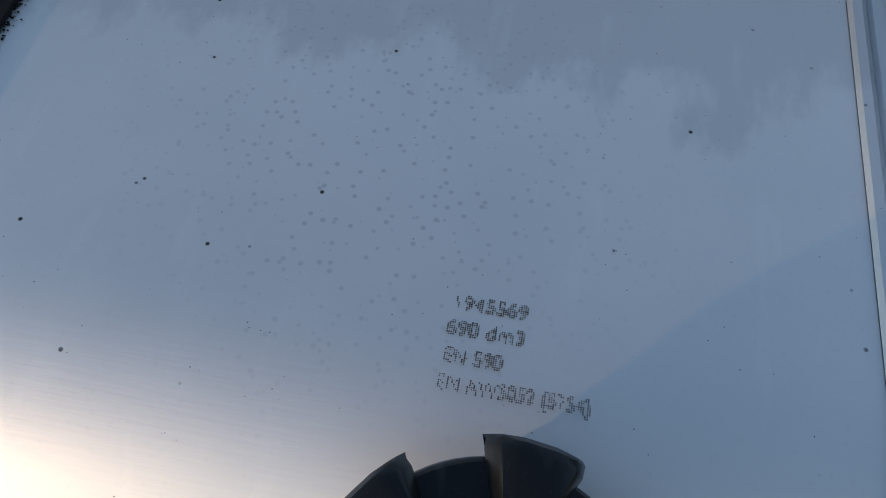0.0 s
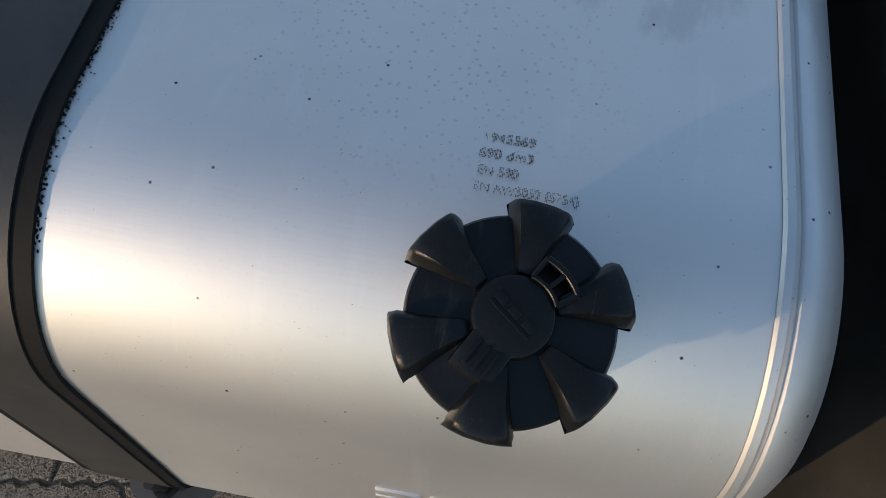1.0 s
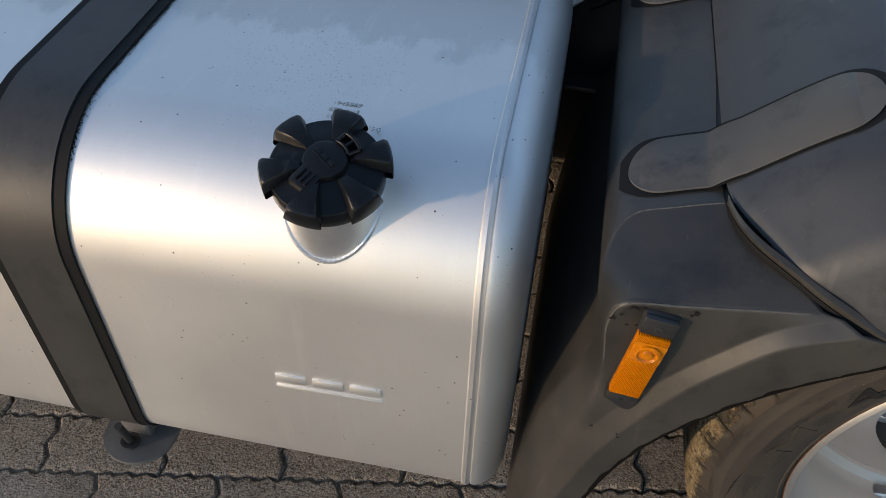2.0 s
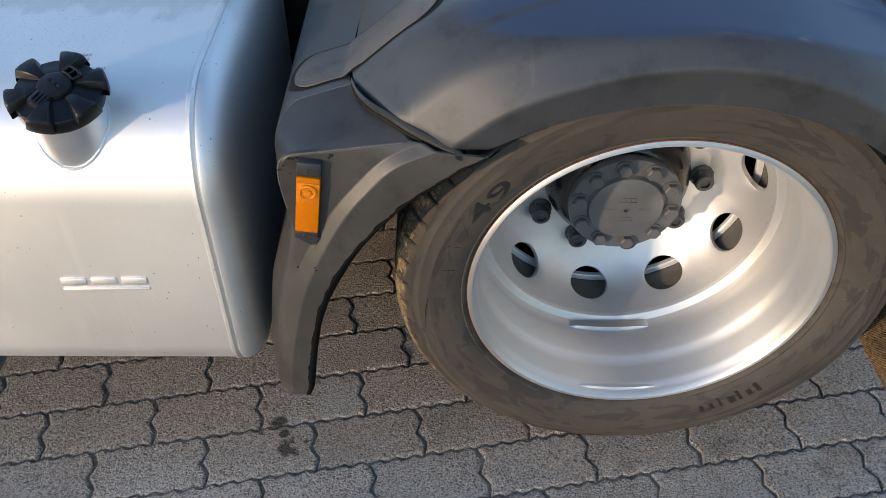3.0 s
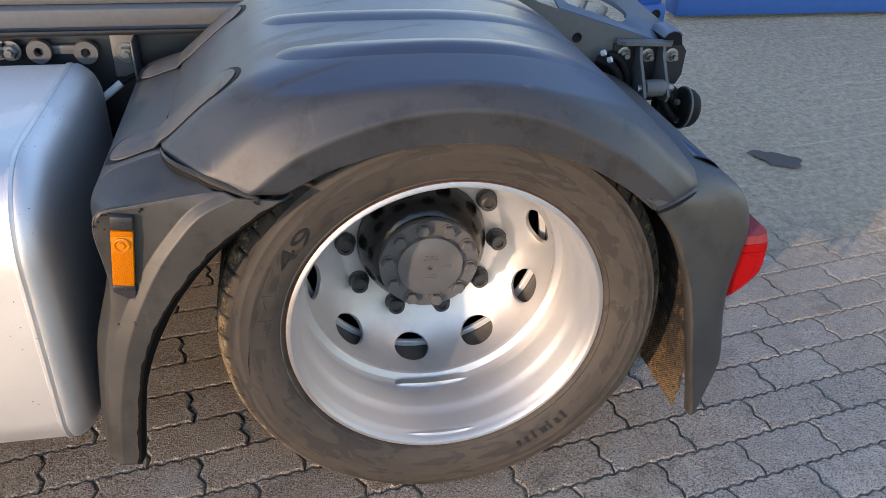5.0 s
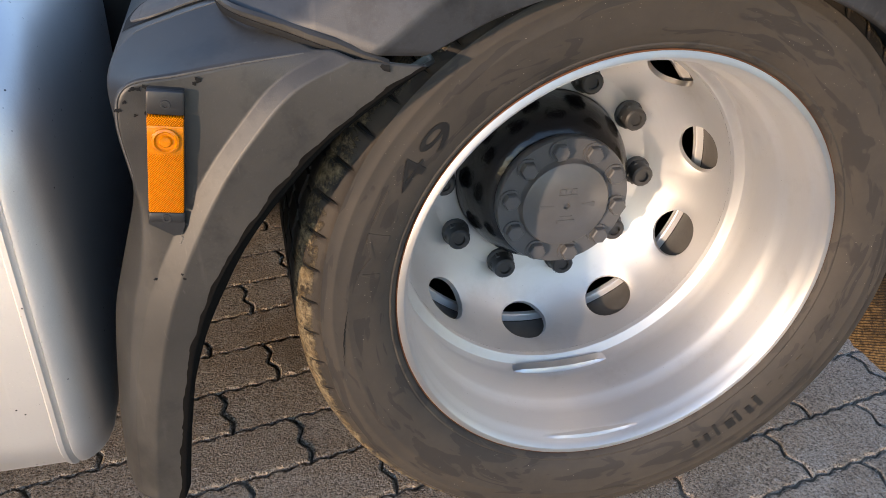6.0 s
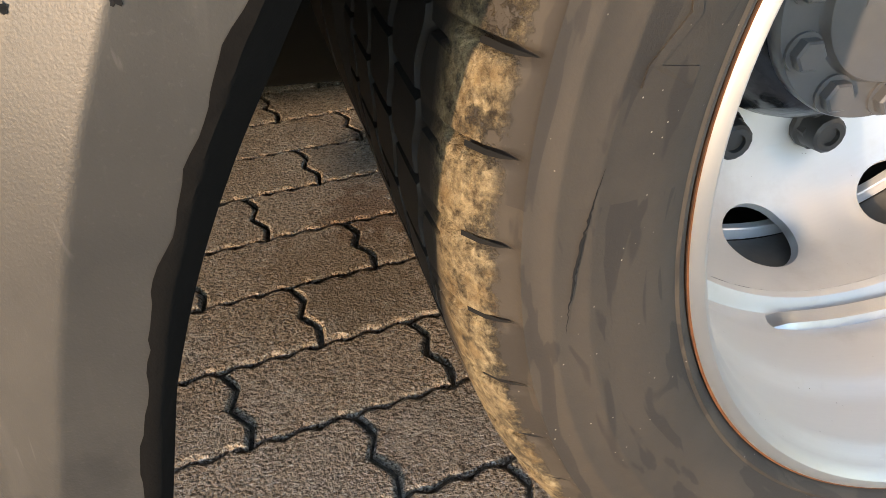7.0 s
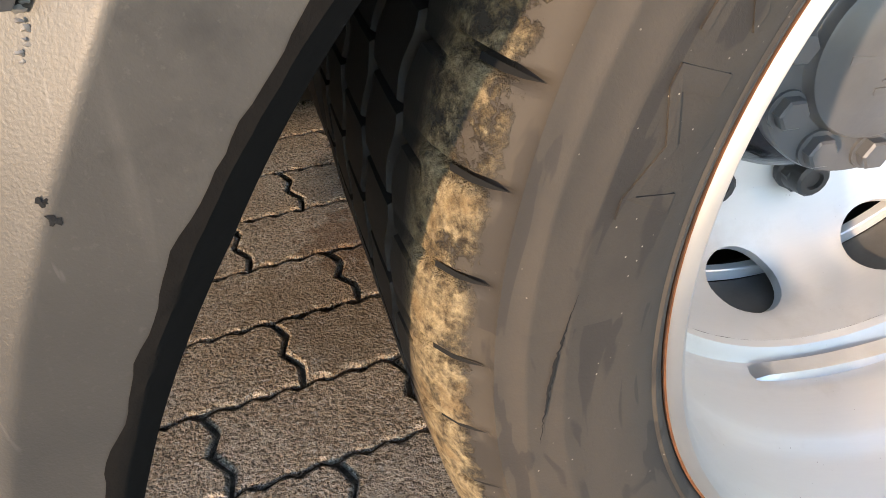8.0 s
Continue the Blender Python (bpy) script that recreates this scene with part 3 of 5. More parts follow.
def filler():
    n, r = 60, 0.0505
    bm = bmesh.new()
    rings = [[], [], []]
    feet = []
    for i in range(n):
        a = 2 * math.pi * i / n
        out = CAP_X * math.cos(a) + CAP_Y * math.sin(a)
        topp = CAP_AT + out * r - CAP_Z * 0.030
        foot = topp - CAP_Z * (surface_drop(topp) + 0.004)
        rings[0].append(topp)
        rings[1].append(topp.lerp(foot, 0.5))
        rings[2].append(foot)
        feet.append((foot + CAP_Z * 0.004, out))
    sheet(bm, rings, True)
    part("filler_neck", bm, WELD, tank, "bare aluminium filler neck")
    bm = bmesh.new()
    rows = []
    for i in range(n * 3):
        a = 2 * math.pi * i / (n * 3)
        f, out = feet[(i // 3) % n]
        g, out2 = feet[(i // 3 + 1) % n]
        f, out = f.lerp(g, (i % 3) / 3), out.lerp(out2, (i % 3) / 3).normalized()
        w = 0.0034 * (1.0 + 0.10 * math.sin(i * 2 * math.pi / 3.0))
        rows.append([f + out * w * math.cos(b) + CAP_Z * w * math.sin(b) for b in [2 * math.pi * k / 7 for k in range(7)]])
    rows.append(rows[0])
    sheet(bm, rows, True)
    part("weld_bead", bm, WELD, tank, "rippled weld bead round the filler neck")
    # the cap
    bm = bmesh.new()
    lathe(bm, [(0.0005, -0.006), (0.030, -0.006), (0.040, -0.009), (0.056, -0.012), (0.0575, -0.014), (0.0580, -0.030), (0.0560, -0.034), (0.0505, -0.034)], CAP, 72)
    cap = part("fuel_cap", bm, CAPM, truck, "black plastic screw fuel cap with six grip lugs")
    for k in range(6):
        bm = bmesh.new()
        mid = radians(83 - 60 * k)
        rows = []
        for rr, half, z0 in ((0.024, 11.5, -0.0035), (0.030, 12.2, -0.0005), (0.044, 13.6, 0.0), (0.0605, 15.0, -0.0008), (0.0640, 14.4, -0.0030), (0.0656, 14.8, -0.0075), (0.0658, 14.9, -0.022), (0.0648, 14.6, -0.0245), (0.054, 13, -0.0245)):
            w = radians(half * 0.88)
            row = []
            for s, drop in ((-1.32, 0.012), (-1.08, 0.002), (-0.92, 0.0), (-0.4, -0.0004), (0.4, -0.0004), (0.92, 0.0), (1.08, 0.002), (1.32, 0.012)):
                z = z0 - drop if z0 > -0.02 else z0
                row.append(CAP @ Vector((rr * math.cos(mid + s * w), rr * math.sin(mid + s * w), z)))
            rows.append(row)
        sheet(bm, rows)
        part("grip_lug", bm, CAPM, cap)
    bm = bmesh.new()
    lathe(bm, [(0.0005, 0.0015), (0.0195, 0.0015), (0.0215, 0.0005), (0.0225, -0.002), (0.0228, -0.010)], CAP, 48)
    part("lock_cover", bm, CAPM, cap, "round lock cover")
    bm = bmesh.new()
    flap_turn = CAP @ Matrix.Rotation(radians(-118), 4, "Z")
    rows = []
    for x, w, z in ((0.014, 0.0120, 0.0012), (0.022, 0.0118, 0.0012), (0.034, 0.0122, 0.0002), (0.038, 0.0120, -0.0010), (0.0392, 0.0112, -0.004), (0.0392, 0.0112, -0.009)):
        rows.append([flap_turn @ Vector((x, y * w, z - d)) for y, d in ((-1.1, 0.008), (-1.0, 0.0008), (-0.9, 0), (0.9, 0), (1.0, 0.0008), (1.1, 0.008))])
    sheet(bm, rows)
    for y in (-0.006, 0, 0.006):
        box(bm, (0.020, y - 0.0012, 0.0006), (0.035, y + 0.0012, 0.0024), 0.0005, flap_turn)
    part("thumb_tab", bm, CAPM, cap, "ribbed thumb tab of the lock cover")
    bm = bmesh.new()
    loop_turn = CAP @ Matrix.Rotation(radians(48), 4, "Z")
    for r0, r1, half in ((0.0215, 0.0242, 27), (0.0335, 0.0368, 21)):
        sheet(bm, [[loop_turn @ Vector((r * math.cos(a), r * math.sin(a), z)) for r, z in ((r0, -0.006), (r0, 0.003), (r0 + 0.0006, 0.0036), (r1 - 0.0006, 0.0036), (r1, 0.003), (r1, -0.006))] for a in [radians(half * (i - 5) / 5) for i in range(11)]], True)
    for side in (-1, 1):
        c0, c1 = [Vector((r * math.cos(radians(side * a)), r * math.sin(radians(side * a)), 0)) for r, a in ((0.0228, 25.5), (0.0352, 20.5))]
        rod(bm, loop_turn @ (c0 + Vector((0, 0, 0.0018))), loop_turn @ (c1 + Vector((0, 0, 0.0018))), 0.0018, 8)
    box(bm, (0.0225, -0.0013, -0.004), (0.0350, 0.0013, 0.0034), 0.0005, loop_turn)
    part("seal_loop", bm, CAPM, cap, "small plastic loop with two windows")
    bm = bmesh.new()
    for i in range(3):
        c = CAP @ Matrix.Rotation(radians(-38), 4, "Z")
        box(bm, (-0.0145 + i * 0.0100, -0.001, 0.0012), (-0.0145 + i * 0.0100 + 0.0075, 0.0040, 0.0024), 0.0006, c)
    box(bm, (-0.0150, -0.0042, 0.0012), (0.0135, -0.0026, 0.0024), 0.0004, CAP @ Matrix.Rotation(radians(-38), 4, "Z"))
    part("emblem", bm, CAPM, cap)


filler()


def dots_on_tank():
    """Punched dot writing on the tank's top."""
    vs, fs = [], []
    for text, x, y, size in (("1945569", -0.8905, 0.1305, 0.0098), ("690 dm3", -0.8915, 0.1180, 0.0098), ("EN 590", -0.8905, 0.1050, 0.0098), ("EN AW5052 (5754)", -0.8910, 0.0925, 0.0098)):
        tv, tf = letters(text, size)
        wide = max(v.x for v in tv)
        want = {"1945569": 0.0335, "690 dm3": 0.0345, "EN 590": 0.0255, "EN AW5052 (5754)": 0.0645}[text]
        seen = set()
        for f in tf:
            ps = [tv[i] for i in f]
            for i, a in enumerate(ps):
                b = ps[(i + 1) % len(ps)]
                c = sum(ps, Vector()) / len(ps)
                for p in (a.lerp(b, 0.5).lerp(c, 0.45), c):
                    key = (round(p.x * want / wide / 0.00095), round(p.y / 0.00095))
                    if key not in seen:
                        seen.add(key)
        for kx, ky in sorted(seen):
            cx, cy = x + kx * 0.00095, y + ky * 0.00095
            r = random.uniform(0.00028, 0.00046)
            cz = T_TOP + 0.0004
            base = len(vs)
            vs += [(cx + r * math.cos(a), cy + r * math.sin(a), cz) for a in [k * math.pi / 3 for k in range(6)]]
            fs.append(list(range(base, base + 6)))
    part_text("stamped_writing", vs, fs, INK, tank, "dark dot-punched lines of writing")


dots_on_tank()


def tank_emblem():
    bm = bmesh.new()
    tilt = Matrix.Translation((-0.9405, T_FRONT, 0.428)) @ Matrix.Rotation(radians(-1.5), 4, "Y")
    for i in range(3):
        box(bm, (0.001 + i * 0.048, -0.0028, 0.0005), (0.041 + i * 0.048, 0.002, 0.0165), 0.002, tilt)
    box(bm, (0.0, -0.0028, -0.0110), (0.138, 0.002, -0.0055), 0.0015, tilt)
    part("embossed_emblem", bm, ALU, tank, "raised emblem of three blocks over a bar")


tank_emblem()


def band(name, x0, x1, lift, mat, label):
    bm = bmesh.new()
    loop = tank_loop(-lift)
    inner = tank_loop(-0.0005)
    n = len(loop)
    rows = []
    for i in range(n):
        (y, z), (yi, zi) = loop[i], inner[i]
        rows.append([(x0, yi, zi), (x0, y, z), (x0 + 0.001, y, z), (x1 - 0.001, y, z), (x1, y, z), (x1, yi, zi)])
    rows.append(rows[0])
    sheet(bm, rows)
    return part(name, bm, mat, truck, label)


strap = band("tank_strap", -1.252, -1.170, 0.0055, STRAPM, "dark coated steel tank strap with dusty patches")
for x0, x1 in ((-1.264, -1.2525), (-1.1695, -1.1555)):
    band("rubber_edging", x0, x1, 0.0038, EDGE, "black rubber strip under the strap").parent = strap


def edge_grime():
    """Black crumbs of grime that have grown along the rubber strip on the upper side of the tank."""
    vs, fs = [], []
    for k in range(900):
        y = random.uniform(0.02, 0.47)
        thick_here = max(0.0, noise.noise(Vector((y * 22, 3, 1))) * 0.7 + 0.5)
        reach = abs(random.gauss(0, 0.0034)) * (0.35 + thick_here)
        x, r = -1.1572 + reach, random.uniform(0.0004, 0.0013) * (1.0 if reach < 0.004 else 0.6)
        base, turn = len(vs), random.uniform(0, 3)
        for a in range(6):
            q = r * random.uniform(0.5, 1.4)
            yy = y + q * math.sin(turn + a * math.pi / 3)
            vs.append((x + q * math.cos(turn + a * math.pi / 3), yy, tank_z(yy) + 0.0005))
        vs.append((x, y, tank_z(y) + 0.0012))
        fs += [(base + a, base + (a + 1) % 6, base + 6) for a in range(6)]
    tagged(part_text("edge_grime", vs, fs, CRACK, strap, "black grime along the rubber strip"), kind="stuff")


edge_grime()


def strap_foot():
    bm = bmesh.new()
    edge = [(-1.262, 0.10), (-1.262, 0.004)] + [(-1.206 + 0.056 * math.cos(a), 0.002 + 0.052 * math.sin(a)) for a in [math.pi + k * math.pi / 10 for k in range(1, 10)]] + [(-1.150, 0.004), (-1.150, 0.10)]
    vs = sheet(bm, [[(x, y, z) for x, y in edge] for z in (0.160, 0.167)], True)
    bm.faces.new(vs[0])
    bm.faces.new(vs[1])
    box(bm, (-1.232, 0.000, 0.167), (-1.185, 0.10, 0.205), 0.003)
    part("strap_foot", bm, FOOT, strap, "dirty grey steel foot plate under the tank")
    bm = bmesh.new()
    rod(bm, (-1.208, -0.030, 0.235), (-1.208, -0.018, 0.168), 0.006)
    bolt(bm, Vector((-1.208, -0.020, 0.180)), (0, -0.1, -1), 0.011, 0.012, 0.015)
    part("hook_bolt", bm, NUT, strap, "dark greasy hook bolt")


strap_foot()

# -- wheel --
ZC = 0.396
AXLE = Matrix.Translation((0, 0, ZC)) @ Matrix.Rotation(radians(90), 4, "X")
# the z axis of AXLE points along -y; a profile's height is minus its depth


def depth_profile(pairs):
    return [(r, -y) for r, y in pairs]


def tyre():
    per, lugs = 16, 57
    prof = [(0.2962, 0.012), (0.2990, 0.0), (0.3035, -0.0065), (0.3065, -0.0085), (0.3085, -0.0080), (0.3180, -0.0145), (0.3300, -0.0190), (0.3450, -0.0220), (0.3570, -0.0232), (0.3590, -0.0238), (0.3615, -0.0239), (0.3640, -0.0232), (0.3740, -0.0226),
            (0.3765, -0.0230), (0.3790, -0.0228), (0.3810, -0.0212), (0.3880, -0.0202), (0.3912, -0.0196), (0.3920, -0.0176), (0.3970, -0.0125), (0.4055, -0.0050), (0.4125, 0.0060), (0.4170, 0.0200)]
    shoulder = range(18, 23)
    tread0 = len(prof)
    for i, g in enumerate((0.058, 0.118, 0.178, 0.238)):
        prof += [(0.4185, g - 0.006), (0.4050, g - 0.003), (0.4050, g + 0.003), (0.4185, g + 0.006), (0.4188, g + 0.03)]
    tread1 = len(prof)
    prof += [(0.4150, 0.285), (0.400, 0.299), (0.385, 0.305), (0.35, 0.308), (0.31, 0.295), (0.297, 0.285)]

    def shift(i, k, r, h):
        ph = i % per
        if k in shoulder and ph in (0, 1, 2):
            d = (0.0100, 0.0070, 0.0010)[ph]
            f = (0.0, 0.35, 1.0, 0.9, 0.35)[k - shoulder[0]]
            return r - d * f * 0.6, h - d * f
        if tread0 <= k < tread1:
            h = h + 0.004 * math.sin(2 * math.pi * i / per)
            if (ph + (k // 5) * 3) % per == 0 and (k - tread0) % 5 in (0, 3, 4):
                r -= 0.006
        return r, h

    bm = bmesh.new()
    lathe(bm, depth_profile(prof), AXLE, per * lugs, shift)
    for v in bm.verts:
        if v.co.z < 0.003:
            v.co.z = 0.003
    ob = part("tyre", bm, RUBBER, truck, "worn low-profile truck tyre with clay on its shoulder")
    return ob


tyre_ob = tyre()


def sipe_shades():
    """Black floors that paint in the shade of the cuts between the shoulder blocks."""
    me = bpy.data.meshes.new("sipe_shade")
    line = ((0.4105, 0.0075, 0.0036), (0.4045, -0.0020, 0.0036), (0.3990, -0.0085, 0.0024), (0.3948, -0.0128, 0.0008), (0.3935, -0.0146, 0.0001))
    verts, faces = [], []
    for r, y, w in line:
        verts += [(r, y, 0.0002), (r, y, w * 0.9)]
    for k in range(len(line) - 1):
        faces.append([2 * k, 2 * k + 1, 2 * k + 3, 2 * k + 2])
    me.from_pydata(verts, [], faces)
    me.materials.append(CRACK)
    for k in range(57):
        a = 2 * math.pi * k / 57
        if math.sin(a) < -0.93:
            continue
        ob = new("sipe_shade", me)
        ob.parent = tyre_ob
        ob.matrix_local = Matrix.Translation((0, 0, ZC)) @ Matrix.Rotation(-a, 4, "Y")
        tagged(ob, "black floor for the shade in a shoulder cut")


sipe_shades()


def side_y(r):
    """The depth of the sidewall's face at a radius."""
    line = ((0.3085, -0.0080), (0.3180, -0.0145), (0.3300, -0.0190), (0.3450, -0.0220), (0.3570, -0.0232), (0.3740, -0.0228))
    for (a, y0), (b, y1) in zip(line, line[1:]):
        if r <= b:
            return y0 + (y1 - y0) * (r - a) / (b - a)
    return -0.0228


def on_sidewall(text, size, start, base_r, lift, wide=None):
    """A text bent round the sidewall, reading clockwise from the angle start, in degrees."""
    vs, fs = letters(text, size)
    k = wide / max(v.x for v in vs) if wide else 1.0
    out = []
    for v in vs:
        r = base_r + v.y
        a = radians(start) - v.x * k / 0.338
        out.append((r * math.cos(a), side_y(r) - lift, ZC + r * math.sin(a)))
    return out, fs


def sidewall_marks():
    vs, fs = on_sidewall("M749", 0.038, 172.6, 0.3265, 0.0011, 0.215)
    for wet, mat, label in ((False, RUBBER, "raised rubber characters"), (True, LETTER, "raised rubber characters, dark and wet")):
        bm = bmesh.new()
        for f in fs:
            mid = sum((Vector(vs[i]) for i in f), Vector()) / len(f)
            if (math.atan2(mid.z - ZC, mid.x) < radians(152)) == wet and len(set(f)) > 2:
                bm.faces.new([bm.verts.new(vs[i]) for i in f])
        bmesh.ops.remove_doubles(bm, verts=bm.verts, dist=0.00002)
        ex = bmesh.ops.extrude_face_region(bm, geom=list(bm.faces))
        bmesh.ops.translate(bm, vec=(0, 0.006, 0), verts=[g for g in ex["geom"] if isinstance(g, bmesh.types.BMVert)])
        part("sidewall_lettering", bm, mat, tyre_ob, label, smooth=False)

    def bars(a0, a1, count, r0, r1, y):
        for i in range(count):
            s = radians(a0 + (a1 - a0) * (i + 0.10) / count)
            e = radians(a0 + (a1 - a0) * (i + random.uniform(0.35, 0.85)) / count)
            ra = r0 + random.choice((0.0, 0.0, 0.3)) * (r1 - r0)
            rows = [[(r * math.cos(a), yy, ZC + r * math.sin(a)) for r, yy in ((ra, side_y(ra) + 0.004), (ra, side_y(ra) + y), (r1, side_y(r1) + y), (r1, side_y(r1) + 0.004))] for a in (s, (s + e) / 2, e)]
            sheet(bm, rows)

    bm = bmesh.new()
    bars(-64, -42, 7, 0.325, 0.345, -0.0010)
    tagged(part("sidewall_bar_band", bm, LETTER, tyre_ob, "dark raised bars on the rubber"), kind="stuff")
    bm = bmesh.new()
    bars(-40, -8, 10, 0.326, 0.344, -0.0010)
    tagged(part("sidewall_bar_band", bm, RUBBER, tyre_ob, "faint raised bars on the rubber"), kind="stuff")
    bm = bmesh.new()
    bars(88, 66, 12, 0.337, 0.346, -0.0007)
    tagged(part("size_bar_band", bm, RUBBER, tyre_ob, "small faint raised bars on the rubber"), kind="stuff")
    # a thin crack in the sidewall, its shade drawn as a black strip
    bm = bmesh.new()
    rows = []
    for i in range(46):
        f = i / 45
        r = 0.3598 + 0.0126 * f + random.uniform(-0.0004, 0.0004) + 0.0008 * noise.noise(Vector((f * 9, 0, 1)))
        a = radians(177.0 + 13.4 * f)
        w = (0.00075 * math.sin(math.pi * f) ** 1.5 + 0.00008) * random.uniform(0.6, 1.4)
        rows.append([(rr * math.cos(a), -0.0243, ZC + rr * math.sin(a)) for rr in (r - w, r + w)])
    sheet(bm, rows)
    part("sidewall_crack", bm, CRACK, tyre_ob, "thin dark crack in the sidewall")


sidewall_marks()


def inner_tyre():
    bm = bmesh.new()
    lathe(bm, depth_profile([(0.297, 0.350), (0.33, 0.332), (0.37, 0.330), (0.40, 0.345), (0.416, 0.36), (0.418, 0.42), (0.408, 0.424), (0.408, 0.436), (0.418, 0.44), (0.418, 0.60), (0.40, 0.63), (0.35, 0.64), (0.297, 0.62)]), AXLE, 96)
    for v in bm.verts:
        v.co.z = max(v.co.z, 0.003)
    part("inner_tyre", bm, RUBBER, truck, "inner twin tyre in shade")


inner_tyre()


def inner_rim():
    bm = bmesh.new()
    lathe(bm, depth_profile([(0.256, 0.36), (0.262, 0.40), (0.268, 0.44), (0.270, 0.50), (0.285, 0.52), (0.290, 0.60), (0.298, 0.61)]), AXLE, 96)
    part("inner_rim", bm, RIM_SHADED, truck, "inner twin wheel rim, coloured dark for its shade")


inner_rim()


def inner_ring():
    """The back edge of the rim, whitened for the light on it, seen through the hand holes."""
    bm = bmesh.new()
    lathe(bm, depth_profile([(0.2615, 0.306), (0.2615, 0.2970), (0.2625, 0.2958), (0.2735, 0.2950), (0.2760, 0.306)]), AXLE, 96, None, True)
    part("inner_ring", bm, RIM_LIT, truck, "back edge of the rim, whitened for the light on it")


inner_ring()


def backing_drum():
    # added drum and back disc that stop light coming through the hand holes
    bm = bmesh.new()
    lathe(bm, depth_profile([(0.150, 0.345), (0.185, 0.350), (0.205, 0.365), (0.212, 0.39), (0.212, 0.57), (0.230, 0.575), (0.294, 0.585), (0.296, 0.600), (0.09, 0.605)]), AXLE, 72)
    part("backing_drum", bm, NUT, truck, "dark drum added behind the wheel to block light")


backing_drum()

DISC = [(0.2585, 0.186), (0.2578, 0.205), (0.2555, 0.230), (0.2500, 0.254), (0.2400, 0.276), (0.2250, 0.294), (0.2080, 0.306), (0.1900, 0.314), (0.1800, 0.318)]


def disc_point(f, a):
    """A point of the wheel disc: f from 0 at the ledge to 1 at the bolting face, a the angle."""
    run = [0.0]
    for (r0, y0), (r1, y1) in zip(DISC, DISC[1:]):
        run.append(run[-1] + math.hypot(r1 - r0, y1 - y0))
    want, j = min(max(f, 0), 1) * run[-1], 0
    while j < len(run) - 2 and run[j + 1] < want:
        j += 1
    k = (want - run[j]) / (run[j + 1] - run[j])
    r = DISC[j][0] + (DISC[j + 1][0] - DISC[j][0]) * k
    y = DISC[j][1] + (DISC[j + 1][1] - DISC[j][1]) * k
    return Vector((r * math.cos(a), y, ZC + r * math.sin(a))), run[-1], r


def wheel():
    bm = bmesh.new()
    lathe(bm, depth_profile([(0.2945, 0.016), (0.2972, 0.006), (0.2985, 0.001), (0.2978, -0.0028), (0.2950, -0.0045), (0.2900, -0.0042), (0.2868, -0.001), (0.2850, 0.006), (0.2828, 0.014), (0.2800, 0.019), (0.2788, 0.026), (0.2778, 0.060),
                             (0.2765, 0.072), (0.2720, 0.080), (0.2700, 0.088), (0.2690, 0.130), (0.2705, 0.142), (0.2745, 0.152), (0.2750, 0.160), (0.2735, 0.172), (0.2690, 0.1745), (0.2640, 0.1755), (0.2600, 0.1785), (0.2585, 0.186)]), AXLE, 160)
    lathe(bm, depth_profile([(0.1800, 0.318), (0.1700, 0.3200), (0.1450, 0.3200), (0.1410, 0.3225), (0.1405, 0.335)]), AXLE, 120)
    # ten sectors, each with its hand hole
    n = 32
    first = radians(11.4)
    for k in range(10):
        mid = first - radians(36) * k
        rings = [[], [], [], [], []]
        for i in range(n):
            t = 2 * math.pi * i / n
            c, s = math.cos(t), math.sin(t)
            sq = 1 / max(abs(c), abs(s))
            fo, ao = 0.5 + 0.5 * s * sq, radians(18) * c * sq
            _, length, r = disc_point(0.46, 0)
            fh, ah = 0.440 + 0.0395 / length * s, 0.0405 / r * c
            rings[0].append(disc_point(fo, mid + ao)[0])
            rings[1].append(disc_point(fo * 0.5 + fh * 0.5, mid + (ao + ah) / 2)[0])
            rings[2].append(disc_point(fo * 0.12 + fh * 0.88, mid + ao * 0.12 + ah * 0.88)[0])
            p = disc_point(fh, mid + ah)[0]
            q = disc_point(0.440, mid)[0]
            inward = Vector((math.cos(mid) * 0.75, 0.66, math.sin(mid) * 0.75))
            rings[3].append(p + inward * 0.002 + (q - p) * 0.03)
            rings[4].append(p + inward * 0.012 + (q - p) * 0.04)
        sheet(bm, rings, True)
    bmesh.ops.remove_doubles(bm, verts=bm.verts, dist=0.0004)
    rim = part("wheel_rim", bm, RIM, truck, "bright silver deep-dish wheel rim with ten hand holes")
    bm = bmesh.new()
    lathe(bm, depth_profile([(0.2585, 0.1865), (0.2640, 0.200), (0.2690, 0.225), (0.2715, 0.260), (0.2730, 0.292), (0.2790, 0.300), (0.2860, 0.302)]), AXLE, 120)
    part("rim_barrel", bm, RIM_SHADED, rim, "dusty barrel behind the wheel disc, coloured dark for its shade")
    # rust where tyre and flange meet
    bm = bmesh.new()
    lathe(bm, depth_profile([(0.2978, 0.004), (0.2996, -0.0006), (0.2994, -0.0020), (0.2976, -0.0026)]), AXLE, 160)
    part("rust_line", bm, RUST, rim, "thin rust line along the flange")
    # balance weights
    def weight(a0, a1, r0, r1, y0, y1, name, mat, label):
        bmw = bmesh.new()
        rows = []
        for i in range(13):
            a = radians(a0 + (a1 - a0) * i / 12)
            f = math.sin(math.pi * i / 12) ** 0.4
            rows.append([((r1 - (r1 - r) * f) * math.cos(a), y, ZC + (r1 - (r1 - r) * f) * math.sin(a)) for r, y in ((r1, y0), (r0, y0 + 0.003), (r0, y1 - 0.003), (r1, y1))])
        sheet(bmw, rows)
        part(name, bmw, mat, rim, label)
    weight(-108, -74, 0.2795, 0.2845, 0.010, 0.034, "clip_weight", RIM, "clip-on balance weight")
